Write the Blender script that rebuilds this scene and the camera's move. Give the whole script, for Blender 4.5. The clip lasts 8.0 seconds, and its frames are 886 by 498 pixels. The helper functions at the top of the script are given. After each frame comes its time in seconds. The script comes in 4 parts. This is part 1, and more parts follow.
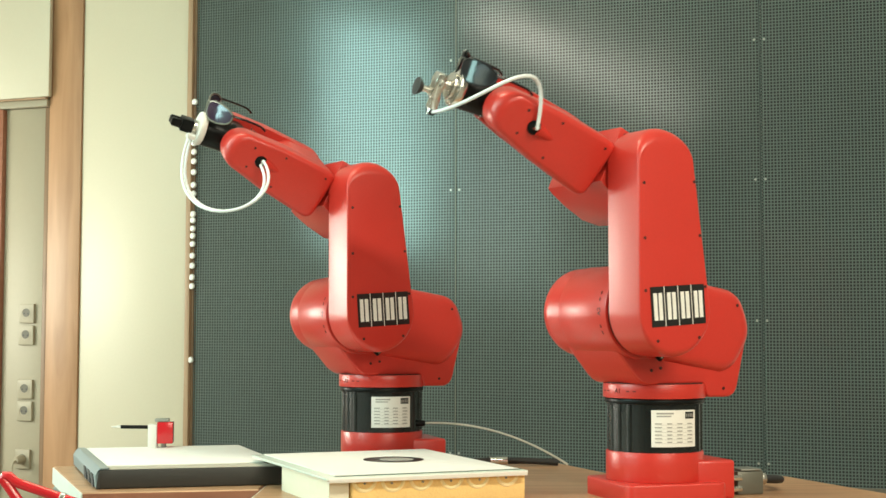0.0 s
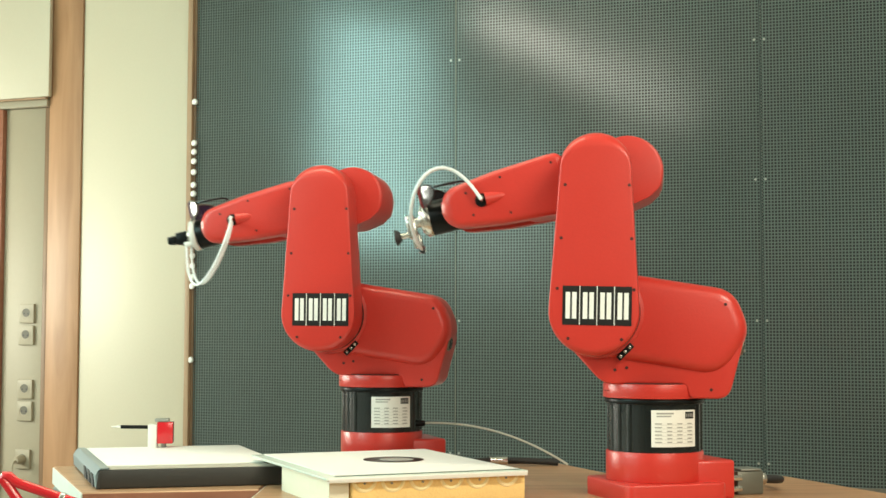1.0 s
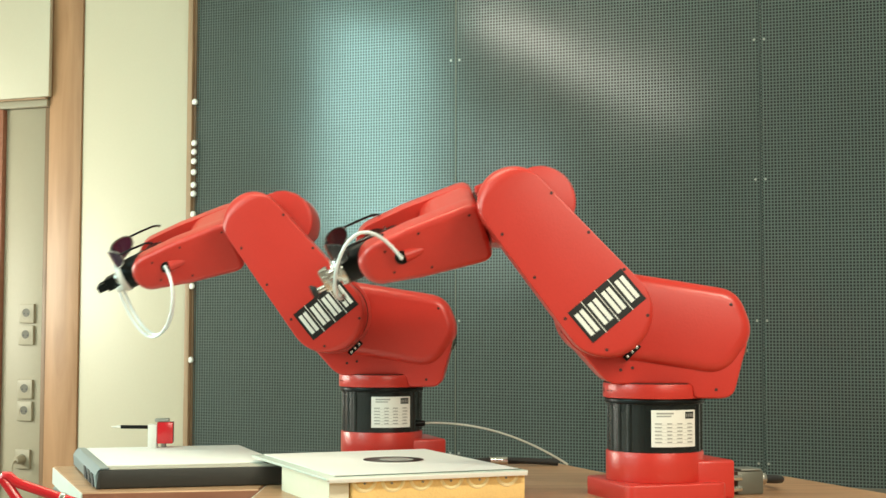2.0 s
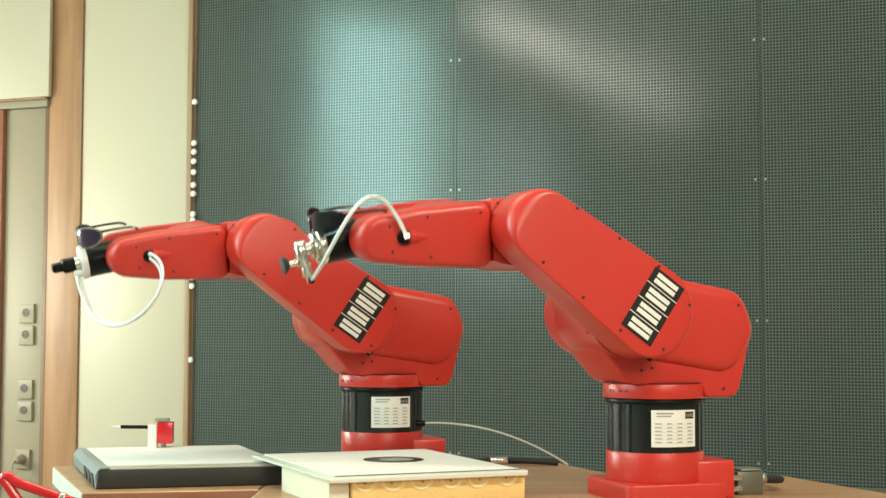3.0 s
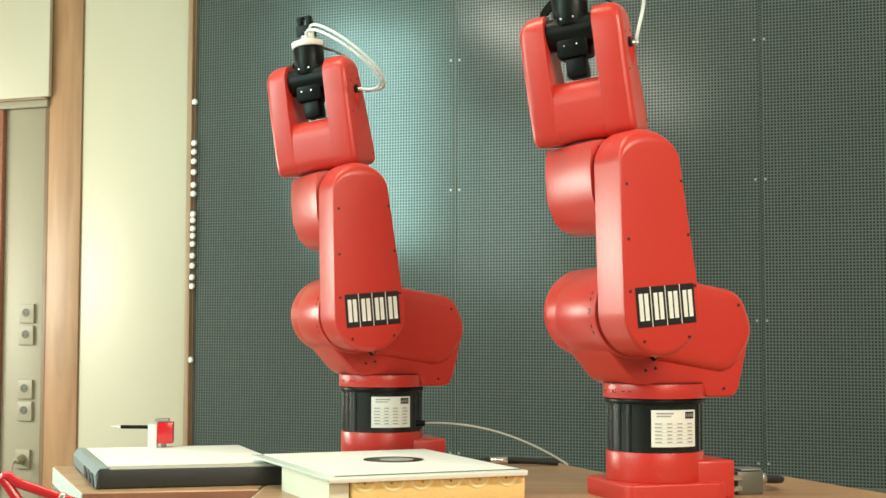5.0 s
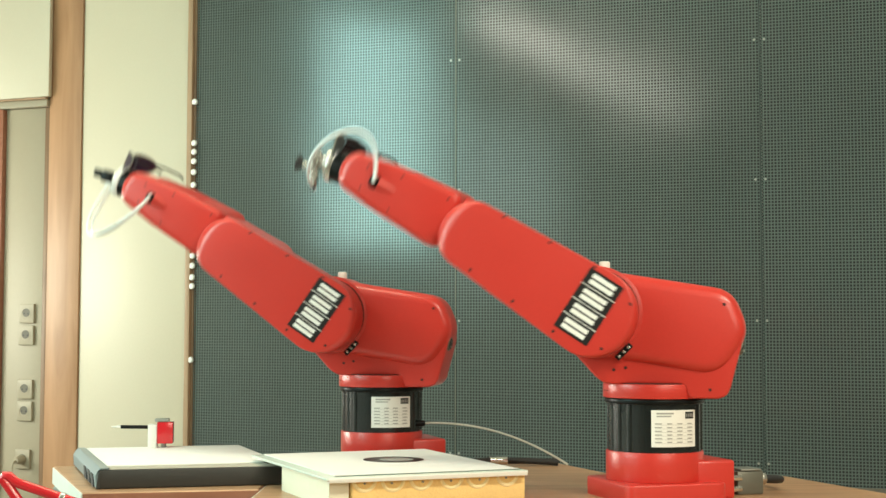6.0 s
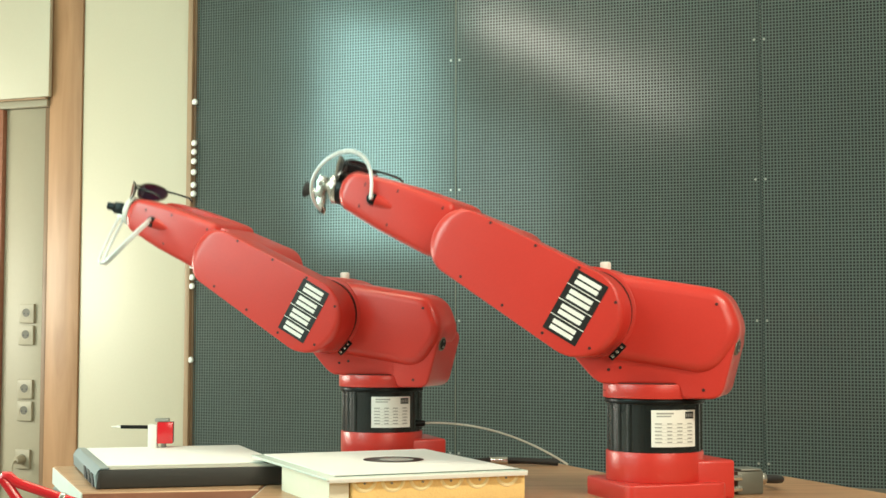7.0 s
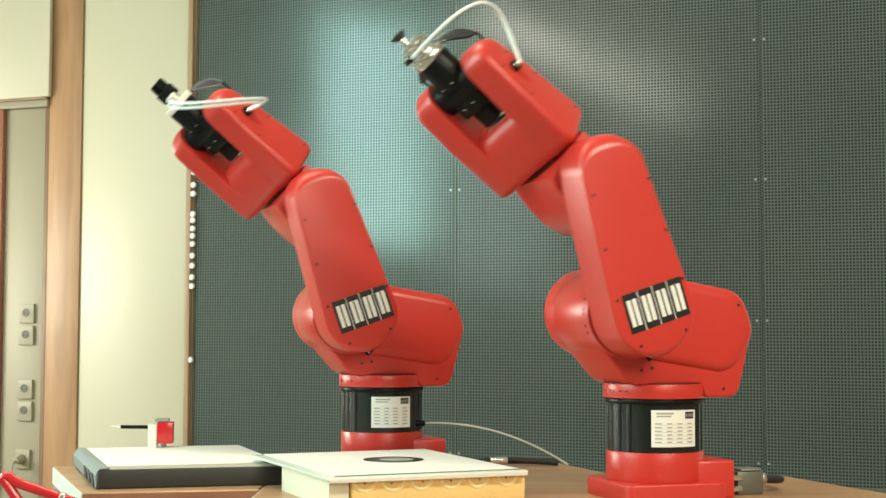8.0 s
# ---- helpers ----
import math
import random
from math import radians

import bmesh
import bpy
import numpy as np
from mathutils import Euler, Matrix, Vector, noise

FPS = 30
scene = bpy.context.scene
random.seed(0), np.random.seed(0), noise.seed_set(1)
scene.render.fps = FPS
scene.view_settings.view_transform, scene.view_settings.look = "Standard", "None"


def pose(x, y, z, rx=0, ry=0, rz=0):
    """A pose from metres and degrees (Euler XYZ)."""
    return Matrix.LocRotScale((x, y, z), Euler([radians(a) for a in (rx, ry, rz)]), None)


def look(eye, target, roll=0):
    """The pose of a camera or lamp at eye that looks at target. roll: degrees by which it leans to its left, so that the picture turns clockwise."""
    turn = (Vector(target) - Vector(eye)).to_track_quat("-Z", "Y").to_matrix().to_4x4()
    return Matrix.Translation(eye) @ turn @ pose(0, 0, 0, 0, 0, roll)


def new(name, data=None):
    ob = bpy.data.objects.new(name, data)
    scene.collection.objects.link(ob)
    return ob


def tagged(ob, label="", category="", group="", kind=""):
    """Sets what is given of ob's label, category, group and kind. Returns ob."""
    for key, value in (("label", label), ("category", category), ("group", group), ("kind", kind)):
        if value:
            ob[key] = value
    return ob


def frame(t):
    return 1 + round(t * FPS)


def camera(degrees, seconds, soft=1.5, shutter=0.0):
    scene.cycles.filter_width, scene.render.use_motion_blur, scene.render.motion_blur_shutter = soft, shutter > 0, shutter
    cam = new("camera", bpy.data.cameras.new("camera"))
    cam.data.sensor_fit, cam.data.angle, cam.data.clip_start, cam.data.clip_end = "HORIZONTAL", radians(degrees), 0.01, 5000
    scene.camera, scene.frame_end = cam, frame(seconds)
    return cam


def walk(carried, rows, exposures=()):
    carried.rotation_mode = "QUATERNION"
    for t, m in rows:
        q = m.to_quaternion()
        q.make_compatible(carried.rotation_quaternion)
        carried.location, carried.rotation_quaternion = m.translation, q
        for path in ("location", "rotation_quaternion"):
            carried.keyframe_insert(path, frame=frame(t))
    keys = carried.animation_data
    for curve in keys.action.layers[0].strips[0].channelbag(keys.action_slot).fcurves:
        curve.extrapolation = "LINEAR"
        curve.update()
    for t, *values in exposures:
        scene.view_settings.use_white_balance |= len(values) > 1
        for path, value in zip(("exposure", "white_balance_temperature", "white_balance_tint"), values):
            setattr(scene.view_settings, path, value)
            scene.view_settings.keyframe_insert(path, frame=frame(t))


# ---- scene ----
cam = camera(35.17, 8.0, soft=1.5, shutter=0.75)
EYE = Matrix.Translation((0, 0, 1.0639)) @ pose(0, 0, 0, 93.377, 0, 0) @ pose(0, 0, 0, 0, 0, 0.127)
walk(cam, [(0.0, EYE), (8.0, EYE)], exposures=[(0.0, 0.13, 6500, 10), (8.0, 0.13, 6500, 10)])

TOP = 0.75          # height of the worktops
rng = random.Random(4)

# ---------------------------------------------------------------- light
world = bpy.data.worlds.new("sky")
scene.world = world
world.use_nodes = True
wn = world.node_tree
sky = wn.nodes.new("ShaderNodeTexSky")
sky.sky_type, sky.sun_disc = "NISHITA", False
sky.sun_elevation, sky.sun_rotation = radians(38), radians(250)
wn.links.new(sky.outputs[0], wn.nodes["Background"].inputs[0])
wn.nodes["Background"].inputs[1].default_value = 0.12


def area_lamp(name, m, sx, sy, watts, colour):
    d = bpy.data.lights.new(name, "AREA")
    d.shape, d.size, d.size_y, d.energy, d.color = "RECTANGLE", sx, sy, watts, colour
    ob = new(name, d)
    ob.matrix_world = m
    return ob


# daylight in the side wall's windows, and added fill from behind the camera
area_lamp("window_light", pose(-3.06, 1.73, 2.33, 0, -90, 0), 1.46, 1.04, 58, (0.56, 1.0, 0.92))
area_lamp("window_light", pose(-3.06, 0.35, 1.95, 0, -90, 0), 1.2, 1.3, 12, (0.70, 1.0, 0.88))
area_lamp("window_light", pose(-3.06, 4.37, 1.28, 0, -90, 0), 0.56, 1.1, 46, (0.97, 1.0, 0.86))
# fill lamp in a made-up window, for faces turned to the camera
area_lamp("window_light", look((1.9, -2.18, 2.50), (1.2, 3.0, 0.9)), 2.7, 0.8, 62, (1.0, 0.94, 0.72))
# fluorescent luminaires: a long band light under the ceiling and two short ones
area_lamp("luminaire_light", look((-2.526, -0.02, 2.92), (-1.636, -0.22, 2.62)), 3.95, 0.12, 30, (1.0, 0.95, 0.82))
area_lamp("luminaire_light", pose(-0.7, 2.7, 2.99), 1.2, 0.25, 17, (1.0, 0.92, 0.66))
area_lamp("luminaire_light", pose(1.7, 0.7, 2.99), 1.2, 0.25, 88, (1.0, 0.93, 0.72))


# ---------------------------------------------------------------- materials
def material(name, colour, rough=0.5, metal=0.0, coat=0.0, grain=0.06, scale=60.0, bump=0.05, stain=0.08, stain_scale=4.0, spec=0.5):
    """Paint, plastic or metal with fine grain and soft larger stains."""
    m = bpy.data.materials.new(name)
    m.use_nodes = True
    nt = m.node_tree
    b = nt.nodes["Principled BSDF"]
    co = nt.nodes.new("ShaderNodeTexCoord")
    fine, big = nt.nodes.new("ShaderNodeTexNoise"), nt.nodes.new("ShaderNodeTexNoise")
    fine.inputs["Scale"].default_value, fine.inputs["Detail"].default_value = scale, 6
    big.inputs["Scale"].default_value, big.inputs["Detail"].default_value = stain_scale, 3
    for n in (fine, big):
        nt.links.new(co.outputs["Object"], n.inputs["Vector"])
    hsv = nt.nodes.new("ShaderNodeHueSaturation")
    hsv.inputs["Color"].default_value = (*colour, 1)
    add = nt.nodes.new("ShaderNodeMath")
    add.operation = "MULTIPLY_ADD"
    nt.links.new(fine.outputs["Fac"], add.inputs[0])
    add.inputs[1].default_value = grain * 2
    base = nt.nodes.new("ShaderNodeMath")
    base.operation = "MULTIPLY_ADD"
    nt.links.new(big.outputs["Fac"], base.inputs[0])
    base.inputs[1].default_value = stain * 2
    base.inputs[2].default_value = 1 - grain - stain
    nt.links.new(base.outputs[0], add.inputs[2])
    nt.links.new(add.outputs[0], hsv.inputs["Value"])
    nt.links.new(hsv.outputs[0], b.inputs["Base Color"])
    ro = nt.nodes.new("ShaderNodeMath")
    ro.operation = "MULTIPLY_ADD"
    nt.links.new(big.outputs["Fac"], ro.inputs[0])
    ro.inputs[1].default_value, ro.inputs[2].default_value = 0.14, rough - 0.07
    nt.links.new(ro.outputs[0], b.inputs["Roughness"])
    b.inputs["Metallic"].default_value = metal
    b.inputs["Coat Weight"].default_value = coat
    b.inputs["Coat Roughness"].default_value = 0.25
    b.inputs["Specular IOR Level"].default_value = spec
    if bump:
        bp = nt.nodes.new("ShaderNodeBump")
        bp.inputs["Strength"].default_value, bp.inputs["Distance"].default_value = bump, 0.002
        nt.links.new(fine.outputs["Fac"], bp.inputs["Height"])
        nt.links.new(bp.outputs[0], b.inputs["Normal"])
    return m


def wood(name, dark, light, along=(1, 12, 12), scale=3.0, rough=0.5):
    """Grain stretched along one axis."""
    m = bpy.data.materials.new(name)
    m.use_nodes = True
    nt = m.node_tree
    b = nt.nodes["Principled BSDF"]
    co, mp = nt.nodes.new("ShaderNodeTexCoord"), nt.nodes.new("ShaderNodeMapping")
    mp.inputs["Scale"].default_value = along
    nt.links.new(co.outputs["Object"], mp.inputs["Vector"])
    n1, n2 = nt.nodes.new("ShaderNodeTexNoise"), nt.nodes.new("ShaderNodeTexNoise")
    n1.inputs["Scale"].default_value, n1.inputs["Detail"].default_value, n1.inputs["Distortion"].default_value = scale, 8, 0.6
    n2.inputs["Scale"].default_value, n2.inputs["Detail"].default_value = 1.7, 3
    nt.links.new(mp.outputs[0], n1.inputs["Vector"])
    nt.links.new(co.outputs["Object"], n2.inputs["Vector"])
    mix = nt.nodes.new("ShaderNodeMath")
    mix.operation = "MULTIPLY_ADD"
    nt.links.new(n2.outputs["Fac"], mix.inputs[0])
    mix.inputs[1].default_value = 0.5
    nt.links.new(n1.outputs["Fac"], mix.inputs[2])
    rp = nt.nodes.new("ShaderNodeValToRGB")
    rp.color_ramp.elements[0].position, rp.color_ramp.elements[1].position = 0.5, 1.0
    rp.color_ramp.elements[0].color, rp.color_ramp.elements[1].color = (*dark, 1), (*light, 1)
    nt.links.new(mix.outputs[0], rp.inputs[0])
    nt.links.new(rp.outputs[0], b.inputs["Base Color"])
    b.inputs["Roughness"].default_value = rough
    bp = nt.nodes.new("ShaderNodeBump")
    bp.inputs["Strength"].default_value, bp.inputs["Distance"].default_value = 0.15, 0.001
    nt.links.new(n1.outputs["Fac"], bp.inputs["Height"])
    nt.links.new(bp.outputs[0], b.inputs["Normal"])
    return m


RED = material("red_paint", (0.57, 0.034, 0.023), 0.36, coat=0.2, grain=0.05, scale=220, bump=0.10, stain=0.06, stain_scale=7)
BLACK = material("black_anodised", (0.008, 0.011, 0.011), 0.27, grain=0.1, scale=150, bump=0.02)
BLACK_PLASTIC = material("black_plastic", (0.006, 0.007, 0.007), 0.34, grain=0.1, spec=0.16)
GLOSS_BLACK = material("glossy_black_film", (0.006, 0.007, 0.010), 0.13, coat=0.2, grain=0.05, spec=0.35)
SCREW_DARK = material("dark_red_screw", (0.055, 0.010, 0.008), 0.5, grain=0.1)
PURPLE_LENS = material("purple_lens", (0.026, 0.010, 0.038), 0.10, metal=0.1, coat=0.4, grain=0.02, spec=0.5)
STEEL = material("bright_steel", (0.66, 0.65, 0.61), 0.24, metal=1.0, grain=0.08, scale=90)
GREY_METAL = material("grey_cast_metal", (0.33, 0.34, 0.31), 0.45, metal=0.6, grain=0.1)
DARK_METAL = material("olive_grey_metal", (0.17, 0.17, 0.14), 0.4, metal=0.5, grain=0.1)
WHITE = material("white_paper", (0.82, 0.82, 0.78), 0.6, grain=0.03, stain=0.03)
WHITE_PLASTIC = material("white_plastic", (0.8, 0.79, 0.74), 0.35, grain=0.03, stain=0.04)
LOGO_BLACK = material("sticker_black", (0.012, 0.012, 0.012), 0.35, grain=0.05)
LOGO_WHITE = material("sticker_white", (0.85, 0.84, 0.8), 0.4, grain=0.03)
# dark tone for the shade inside the socket recesses
RECESS_SHADE = material("recess_shade", (0.11, 0.10, 0.075), 0.6)
AIR = material("grey_air_line", (0.58, 0.60, 0.55), 0.4)
PRINT = material("grey_print", (0.33, 0.33, 0.31), 0.6)
HOSE = material("milky_hose", (0.78, 0.84, 0.85), 0.25, grain=0.02, stain=0.04, coat=0.3)
BOARD = material("board_sheet", (0.120, 0.152, 0.143), 0.15, metal=0.0, grain=0.08, scale=40, bump=0.0, stain=0.1, stain_scale=2.0, spec=0.8)
# near-black, so that the punched holes look shaded inside
HOLE_SHADE = material("hole_shade", (0.015, 0.017, 0.016), 0.8)
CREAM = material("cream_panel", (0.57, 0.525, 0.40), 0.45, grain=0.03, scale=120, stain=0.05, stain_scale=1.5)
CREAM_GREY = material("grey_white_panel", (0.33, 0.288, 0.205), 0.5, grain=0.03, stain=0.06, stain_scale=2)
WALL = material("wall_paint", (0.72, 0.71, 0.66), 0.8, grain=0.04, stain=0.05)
# for unseen walls: dark to cut reflections and fill on the robots
FILL_CUT_WALL = material("fill_cut_wall", (0.20, 0.19, 0.16), 0.8, grain=0.04, stain=0.05)
FLOOR = material("linoleum", (0.28, 0.25, 0.21), 0.5, grain=0.12, scale=90, stain=0.1)
COLUMN_WOOD = wood("beech_post", (0.30, 0.155, 0.075), (0.48, 0.275, 0.15), (7, 7, 0.9), 2.2, 0.45)
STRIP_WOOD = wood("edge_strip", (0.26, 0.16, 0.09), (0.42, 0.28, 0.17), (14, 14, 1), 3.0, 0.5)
# strip wood again, darkened where shade falls beside the post and edging
STRIP_SHADE = wood("shaded_strip", (0.16, 0.09, 0.05), (0.26, 0.16, 0.09), (14, 14, 1), 3.0, 0.5)
TABLE_WOOD = wood("worktop_wood", (0.33, 0.18, 0.095), (0.55, 0.33, 0.19), (1.2, 16, 16), 3.0, 0.38)
EDGE_WOOD = wood("worktop_edge", (0.24, 0.085, 0.045), (0.34, 0.14, 0.08), (1, 14, 14), 3.0, 0.45)
PALE_EDGE = material("pale_edge_band", (0.72, 0.74, 0.68), 0.5)
FOAM = material("orange_foam", (0.99, 0.70, 0.29), 0.9, grain=0.1, scale=300, bump=0.5, stain=0.06, stain_scale=20)
PALE_FOAM = material("pale_yellow_foam", (0.99, 0.84, 0.48), 0.9, grain=0.06, scale=300, bump=0.3, stain=0.05, stain_scale=20)
GLASS_EDGE = material("pale_glass", (0.66, 0.72, 0.64), 0.18, grain=0.02, stain=0.03)
GREEN_LINE = material("green_glass_line", (0.10, 0.16, 0.13), 0.3)
PALE = material("pale_card", (0.80, 0.77, 0.62), 0.6, grain=0.03, stain=0.06)
CHARCOAL = material("charcoal_plastic", (0.028, 0.027, 0.024), 0.5, grain=0.12, scale=80)
BLUE_GREY = material("blue_grey_plastic", (0.24, 0.30, 0.31), 0.4)
BEIGE = material("beige_strip", (0.46, 0.43, 0.36), 0.6)
GLOSS_RED = material("gloss_red", (0.62, 0.012, 0.02), 0.2, coat=0.5, grain=0.02)
PIN_WHITE = material("pin_white", (0.82, 0.82, 0.78), 0.25, grain=0.01)
RUBBER = material("black_rubber", (0.02, 0.02, 0.02), 0.65)
SEAM = material("dark_seam", (0.05, 0.008, 0.006), 0.7)


# ---------------------------------------------------------------- mesh helpers
def part(name, bm, mat, parent=None, label="", sharp=35):
    """Link a bmesh as one mesh object under a thing or a part."""
    bmesh.ops.recalc_face_normals(bm, faces=bm.faces)
    me = bpy.data.meshes.new(name)
    bm.to_mesh(me)
    bm.free()
    me.materials.append(mat)
    me.polygons.foreach_set("use_smooth", [True] * len(me.polygons))
    me.set_sharp_from_angle(angle=radians(sharp))
    ob = new(name, me)
    if parent is not None:
        ob.parent = parent
    if label:
        tagged(ob, label)
    return ob


def share(ob, m, name=None):
    """Another object on the same mesh under the same parent."""
    o = new(name or ob.name.split(".")[0], ob.data)
    o.parent, o.matrix_basis = ob.parent, m
    return o


def box(x0, x1, y0, y1, z0, z1, bevel=0.0, seg=2, bm=None):
    bm = bm or bmesh.new()
    r = bmesh.ops.create_cube(bm, size=1.0)
    for v in r["verts"]:
        v.co = Vector(((x0 + x1) / 2 + v.co.x * (x1 - x0), (y0 + y1) / 2 + v.co.y * (y1 - y0), (z0 + z1) / 2 + v.co.z * (z1 - z0)))
    if bevel:
        edges = list({e for v in r["verts"] for e in v.link_edges})
        bmesh.ops.bevel(bm, geom=edges, offset=bevel, segments=seg, affect="EDGES", profile=0.5)
    return bm


def cyl(p, q, r, r2=None, n=32, bevel=0.0, bm=None, seg=2):
    """A cylinder or cone frustum from p to q."""
    bm = bm or bmesh.new()
    p, q = Vector(p), Vector(q)
    m = Matrix.Translation((p + q) / 2) @ (q - p).to_track_quat("Z", "Y").to_matrix().to_4x4()
    g = bmesh.ops.create_cone(bm, cap_ends=True, segments=n, radius1=r, radius2=r if r2 is None else r2, depth=(q - p).length, matrix=m)
    if bevel:
        ax = (q - p).normalized()
        edges = [e for v in g["verts"] for e in v.link_edges if abs((e.verts[0].co - e.verts[1].co).dot(ax)) < 1e-6]
        bmesh.ops.bevel(bm, geom=list(set(edges)), offset=bevel, segments=seg, affect="EDGES", profile=0.5)
    return bm


def slab(points, a, b, plane="xz", bev_a=0.0, bev_b=0.0, seg=4, bm=None, vary=None):
    """A closed outline extruded from a to b across its plane, its rims rounded inwards; vary scales the rims by the inward direction."""
    bm = bm or bmesh.new()
    put = {"xz": lambda s, t, d: (s, d, t), "xy": lambda s, t, d: (s, t, d), "yz": lambda s, t, d: (d, s, t)}[plane]
    pts = []
    for p in points:
        if not pts or math.dist(p, pts[-1]) > 1e-5:
            pts.append(p)
    if math.dist(pts[0], pts[-1]) < 1e-5:
        pts.pop()
    n = len(pts)
    area = sum(pts[i - 1][0] * pts[i][1] - pts[i][0] * pts[i - 1][1] for i in range(n))
    flip = 1 if area > 0 else -1
    inward = []
    for i in range(n):
        p, q, r = Vector(pts[i - 1]), Vector(pts[i]), Vector(pts[(i + 1) % n])
        e, f = (q - p).normalized(), (r - q).normalized()
        m = Vector((-e.y - f.y, e.x + f.x)) * flip
        m.normalize()
        inward.append(m / max(0.45, abs(m.dot(Vector((-f.y, f.x))))))
    steps = [(bev_a * (1 - math.sin(radians(90 * k / seg))), a + math.copysign(bev_a, b - a) * (1 - math.cos(radians(90 * k / seg)))) for k in range(seg + 1)] if bev_a else [(0.0, a)]
    tail = [(bev_b * (1 - math.cos(radians(90 * k / seg))), b - math.copysign(bev_b, b - a) * (1 - math.sin(radians(90 * k / seg)))) for k in range(seg + 1)] if bev_b else [(0.0, b)]
    grow = [vary(w.normalized()) if vary else 1.0 for w in inward]
    rings = []
    for k, (off, d) in enumerate(steps + tail):
        end = a if k < len(steps) else b
        rings.append([bm.verts.new(put(q[0] + w.x * off * g, q[1] + w.y * off * g, end + (d - end) * g)) for q, w, g in zip(pts, inward, grow)])
    bm.faces.new(rings[0]), bm.faces.new(rings[-1][::-1])
    for u, v in zip(rings, rings[1:]):
        for i in range(n):
            bm.faces.new((u[i], u[(i + 1) % n], v[(i + 1) % n], v[i]))
    return bm


def arc(cx, cy, r, a0, a1, n=12):
    return [(cx + r * math.cos(radians(a0 + (a1 - a0) * i / n)), cy + r * math.sin(radians(a0 + (a1 - a0) * i / n))) for i in range(n + 1)]


def hull2(c0, r0, c1, r1, n=16):
    """The outline round two circles."""
    (x0, y0), (x1, y1) = c0, c1
    d = math.hypot(x1 - x0, y1 - y0)
    th, k = math.degrees(math.atan2(y1 - y0, x1 - x0)), math.degrees(math.acos((r0 - r1) / d))
    return arc(x1, y1, r1, th - k, th + k, n) + arc(x0, y0, r0, th + k, th + 360 - k, n)


def rounded(points, r, n=5):
    """Round the corners of a polygon."""
    out = []
    for i, p in enumerate(points):
        p, a, b = Vector(p), Vector(points[i - 1]), Vector(points[(i + 1) % len(points)])
        k = min(r, (a - p).length * 0.45, (b - p).length * 0.45)
        s, e = p + (a - p).normalized() * k, p + (b - p).normalized() * k
        for j in range(n + 1):
            t = j / n
            q = s * (1 - t) ** 2 + p * 2 * t * (1 - t) + e * t * t
            out.append((q.x, q.y))
    return out


def tube(points, r, n=10, bm=None):
    """A round bar along a smooth line of points."""
    bm = bm or bmesh.new()
    pts = [Vector(p) for p in points]
    side, rings = None, []
    for i, p in enumerate(pts):
        d = (pts[min(i + 1, len(pts) - 1)] - pts[max(i - 1, 0)]).normalized()
        side = d.orthogonal() if side is None else (side - d * side.dot(d))
        side.normalize()
        up = d.cross(side)
        rings.append([bm.verts.new(p + (side * math.cos(2 * math.pi * k / n) + up * math.sin(2 * math.pi * k / n)) * r) for k in range(n)])
    for a, b in zip(rings, rings[1:]):
        for k in range(n):
            bm.faces.new((a[k], a[(k + 1) % n], b[(k + 1) % n], b[k]))
    bm.faces.new(rings[0]), bm.faces.new(rings[-1][::-1])
    return bm


def bezier(p0, p1, p2, p3, n):
    return [p0 * (1 - t) ** 3 + p1 * 3 * t * (1 - t) ** 2 + p2 * 3 * t * t * (1 - t) + p3 * t ** 3 for t in (i / n for i in range(n + 1))]


def lettering(name, words, size, mat, parent, m):
    """Flat letters as a mesh."""
    cu = bpy.data.curves.new(name, "FONT")
    cu.body, cu.size, cu.align_x, cu.align_y, cu.resolution_u = words, size, "CENTER", "CENTER", 3
    ob = bpy.data.objects.new(name, cu)
    scene.collection.objects.link(ob)
    me = bpy.data.meshes.new_from_object(ob.evaluated_get(bpy.context.evaluated_depsgraph_get()))
    bpy.data.objects.remove(ob)
    bpy.data.curves.remove(cu)
    bm = bmesh.new()
    bm.from_mesh(me)
    bpy.data.meshes.remove(me)
    bmesh.ops.solidify(bm, geom=bm.faces[:], thickness=0.0003)
    out = part(name, bm, mat, parent)
    out.matrix_basis = m
    return out


def thing(name, m, label, category, group="", kind=""):
    ob = new(name)
    ob.empty_display_size = 0.05
    ob.matrix_basis = m
    return tagged(ob, label, category, group, kind)


def setting(name, bm, mat, label, m=None, category="", kind="structure"):
    ob = part(name, bm, mat)
    if m is not None:
        ob.matrix_basis = m
    return tagged(ob, label, category or name.split("_")[0], kind=kind)


# ---------------------------------------------------------------- room
setting("floor", box(-3.1, 3.6, -2.2, 6.6, -0.06, 0.0), FLOOR, "dull brown linoleum floor of the workshop room")
setting("ceiling", box(-3.1, 3.6, -2.2, 6.6, 3.1, 3.2), WALL, "plain white painted ceiling over the room")
# out of view; its dark tone keeps the red side faces from mirroring it
setting("wall_east", box(3.6, 3.75, -2.2, 6.6, 0.0, 3.1), FILL_CUT_WALL, "unseen wall closing the room, darkened to cut reflections")
setting("wall_north", box(-3.1, 3.6, 6.6, 6.75, 0.0, 3.1), WALL, "plain off-white wall closing the room")


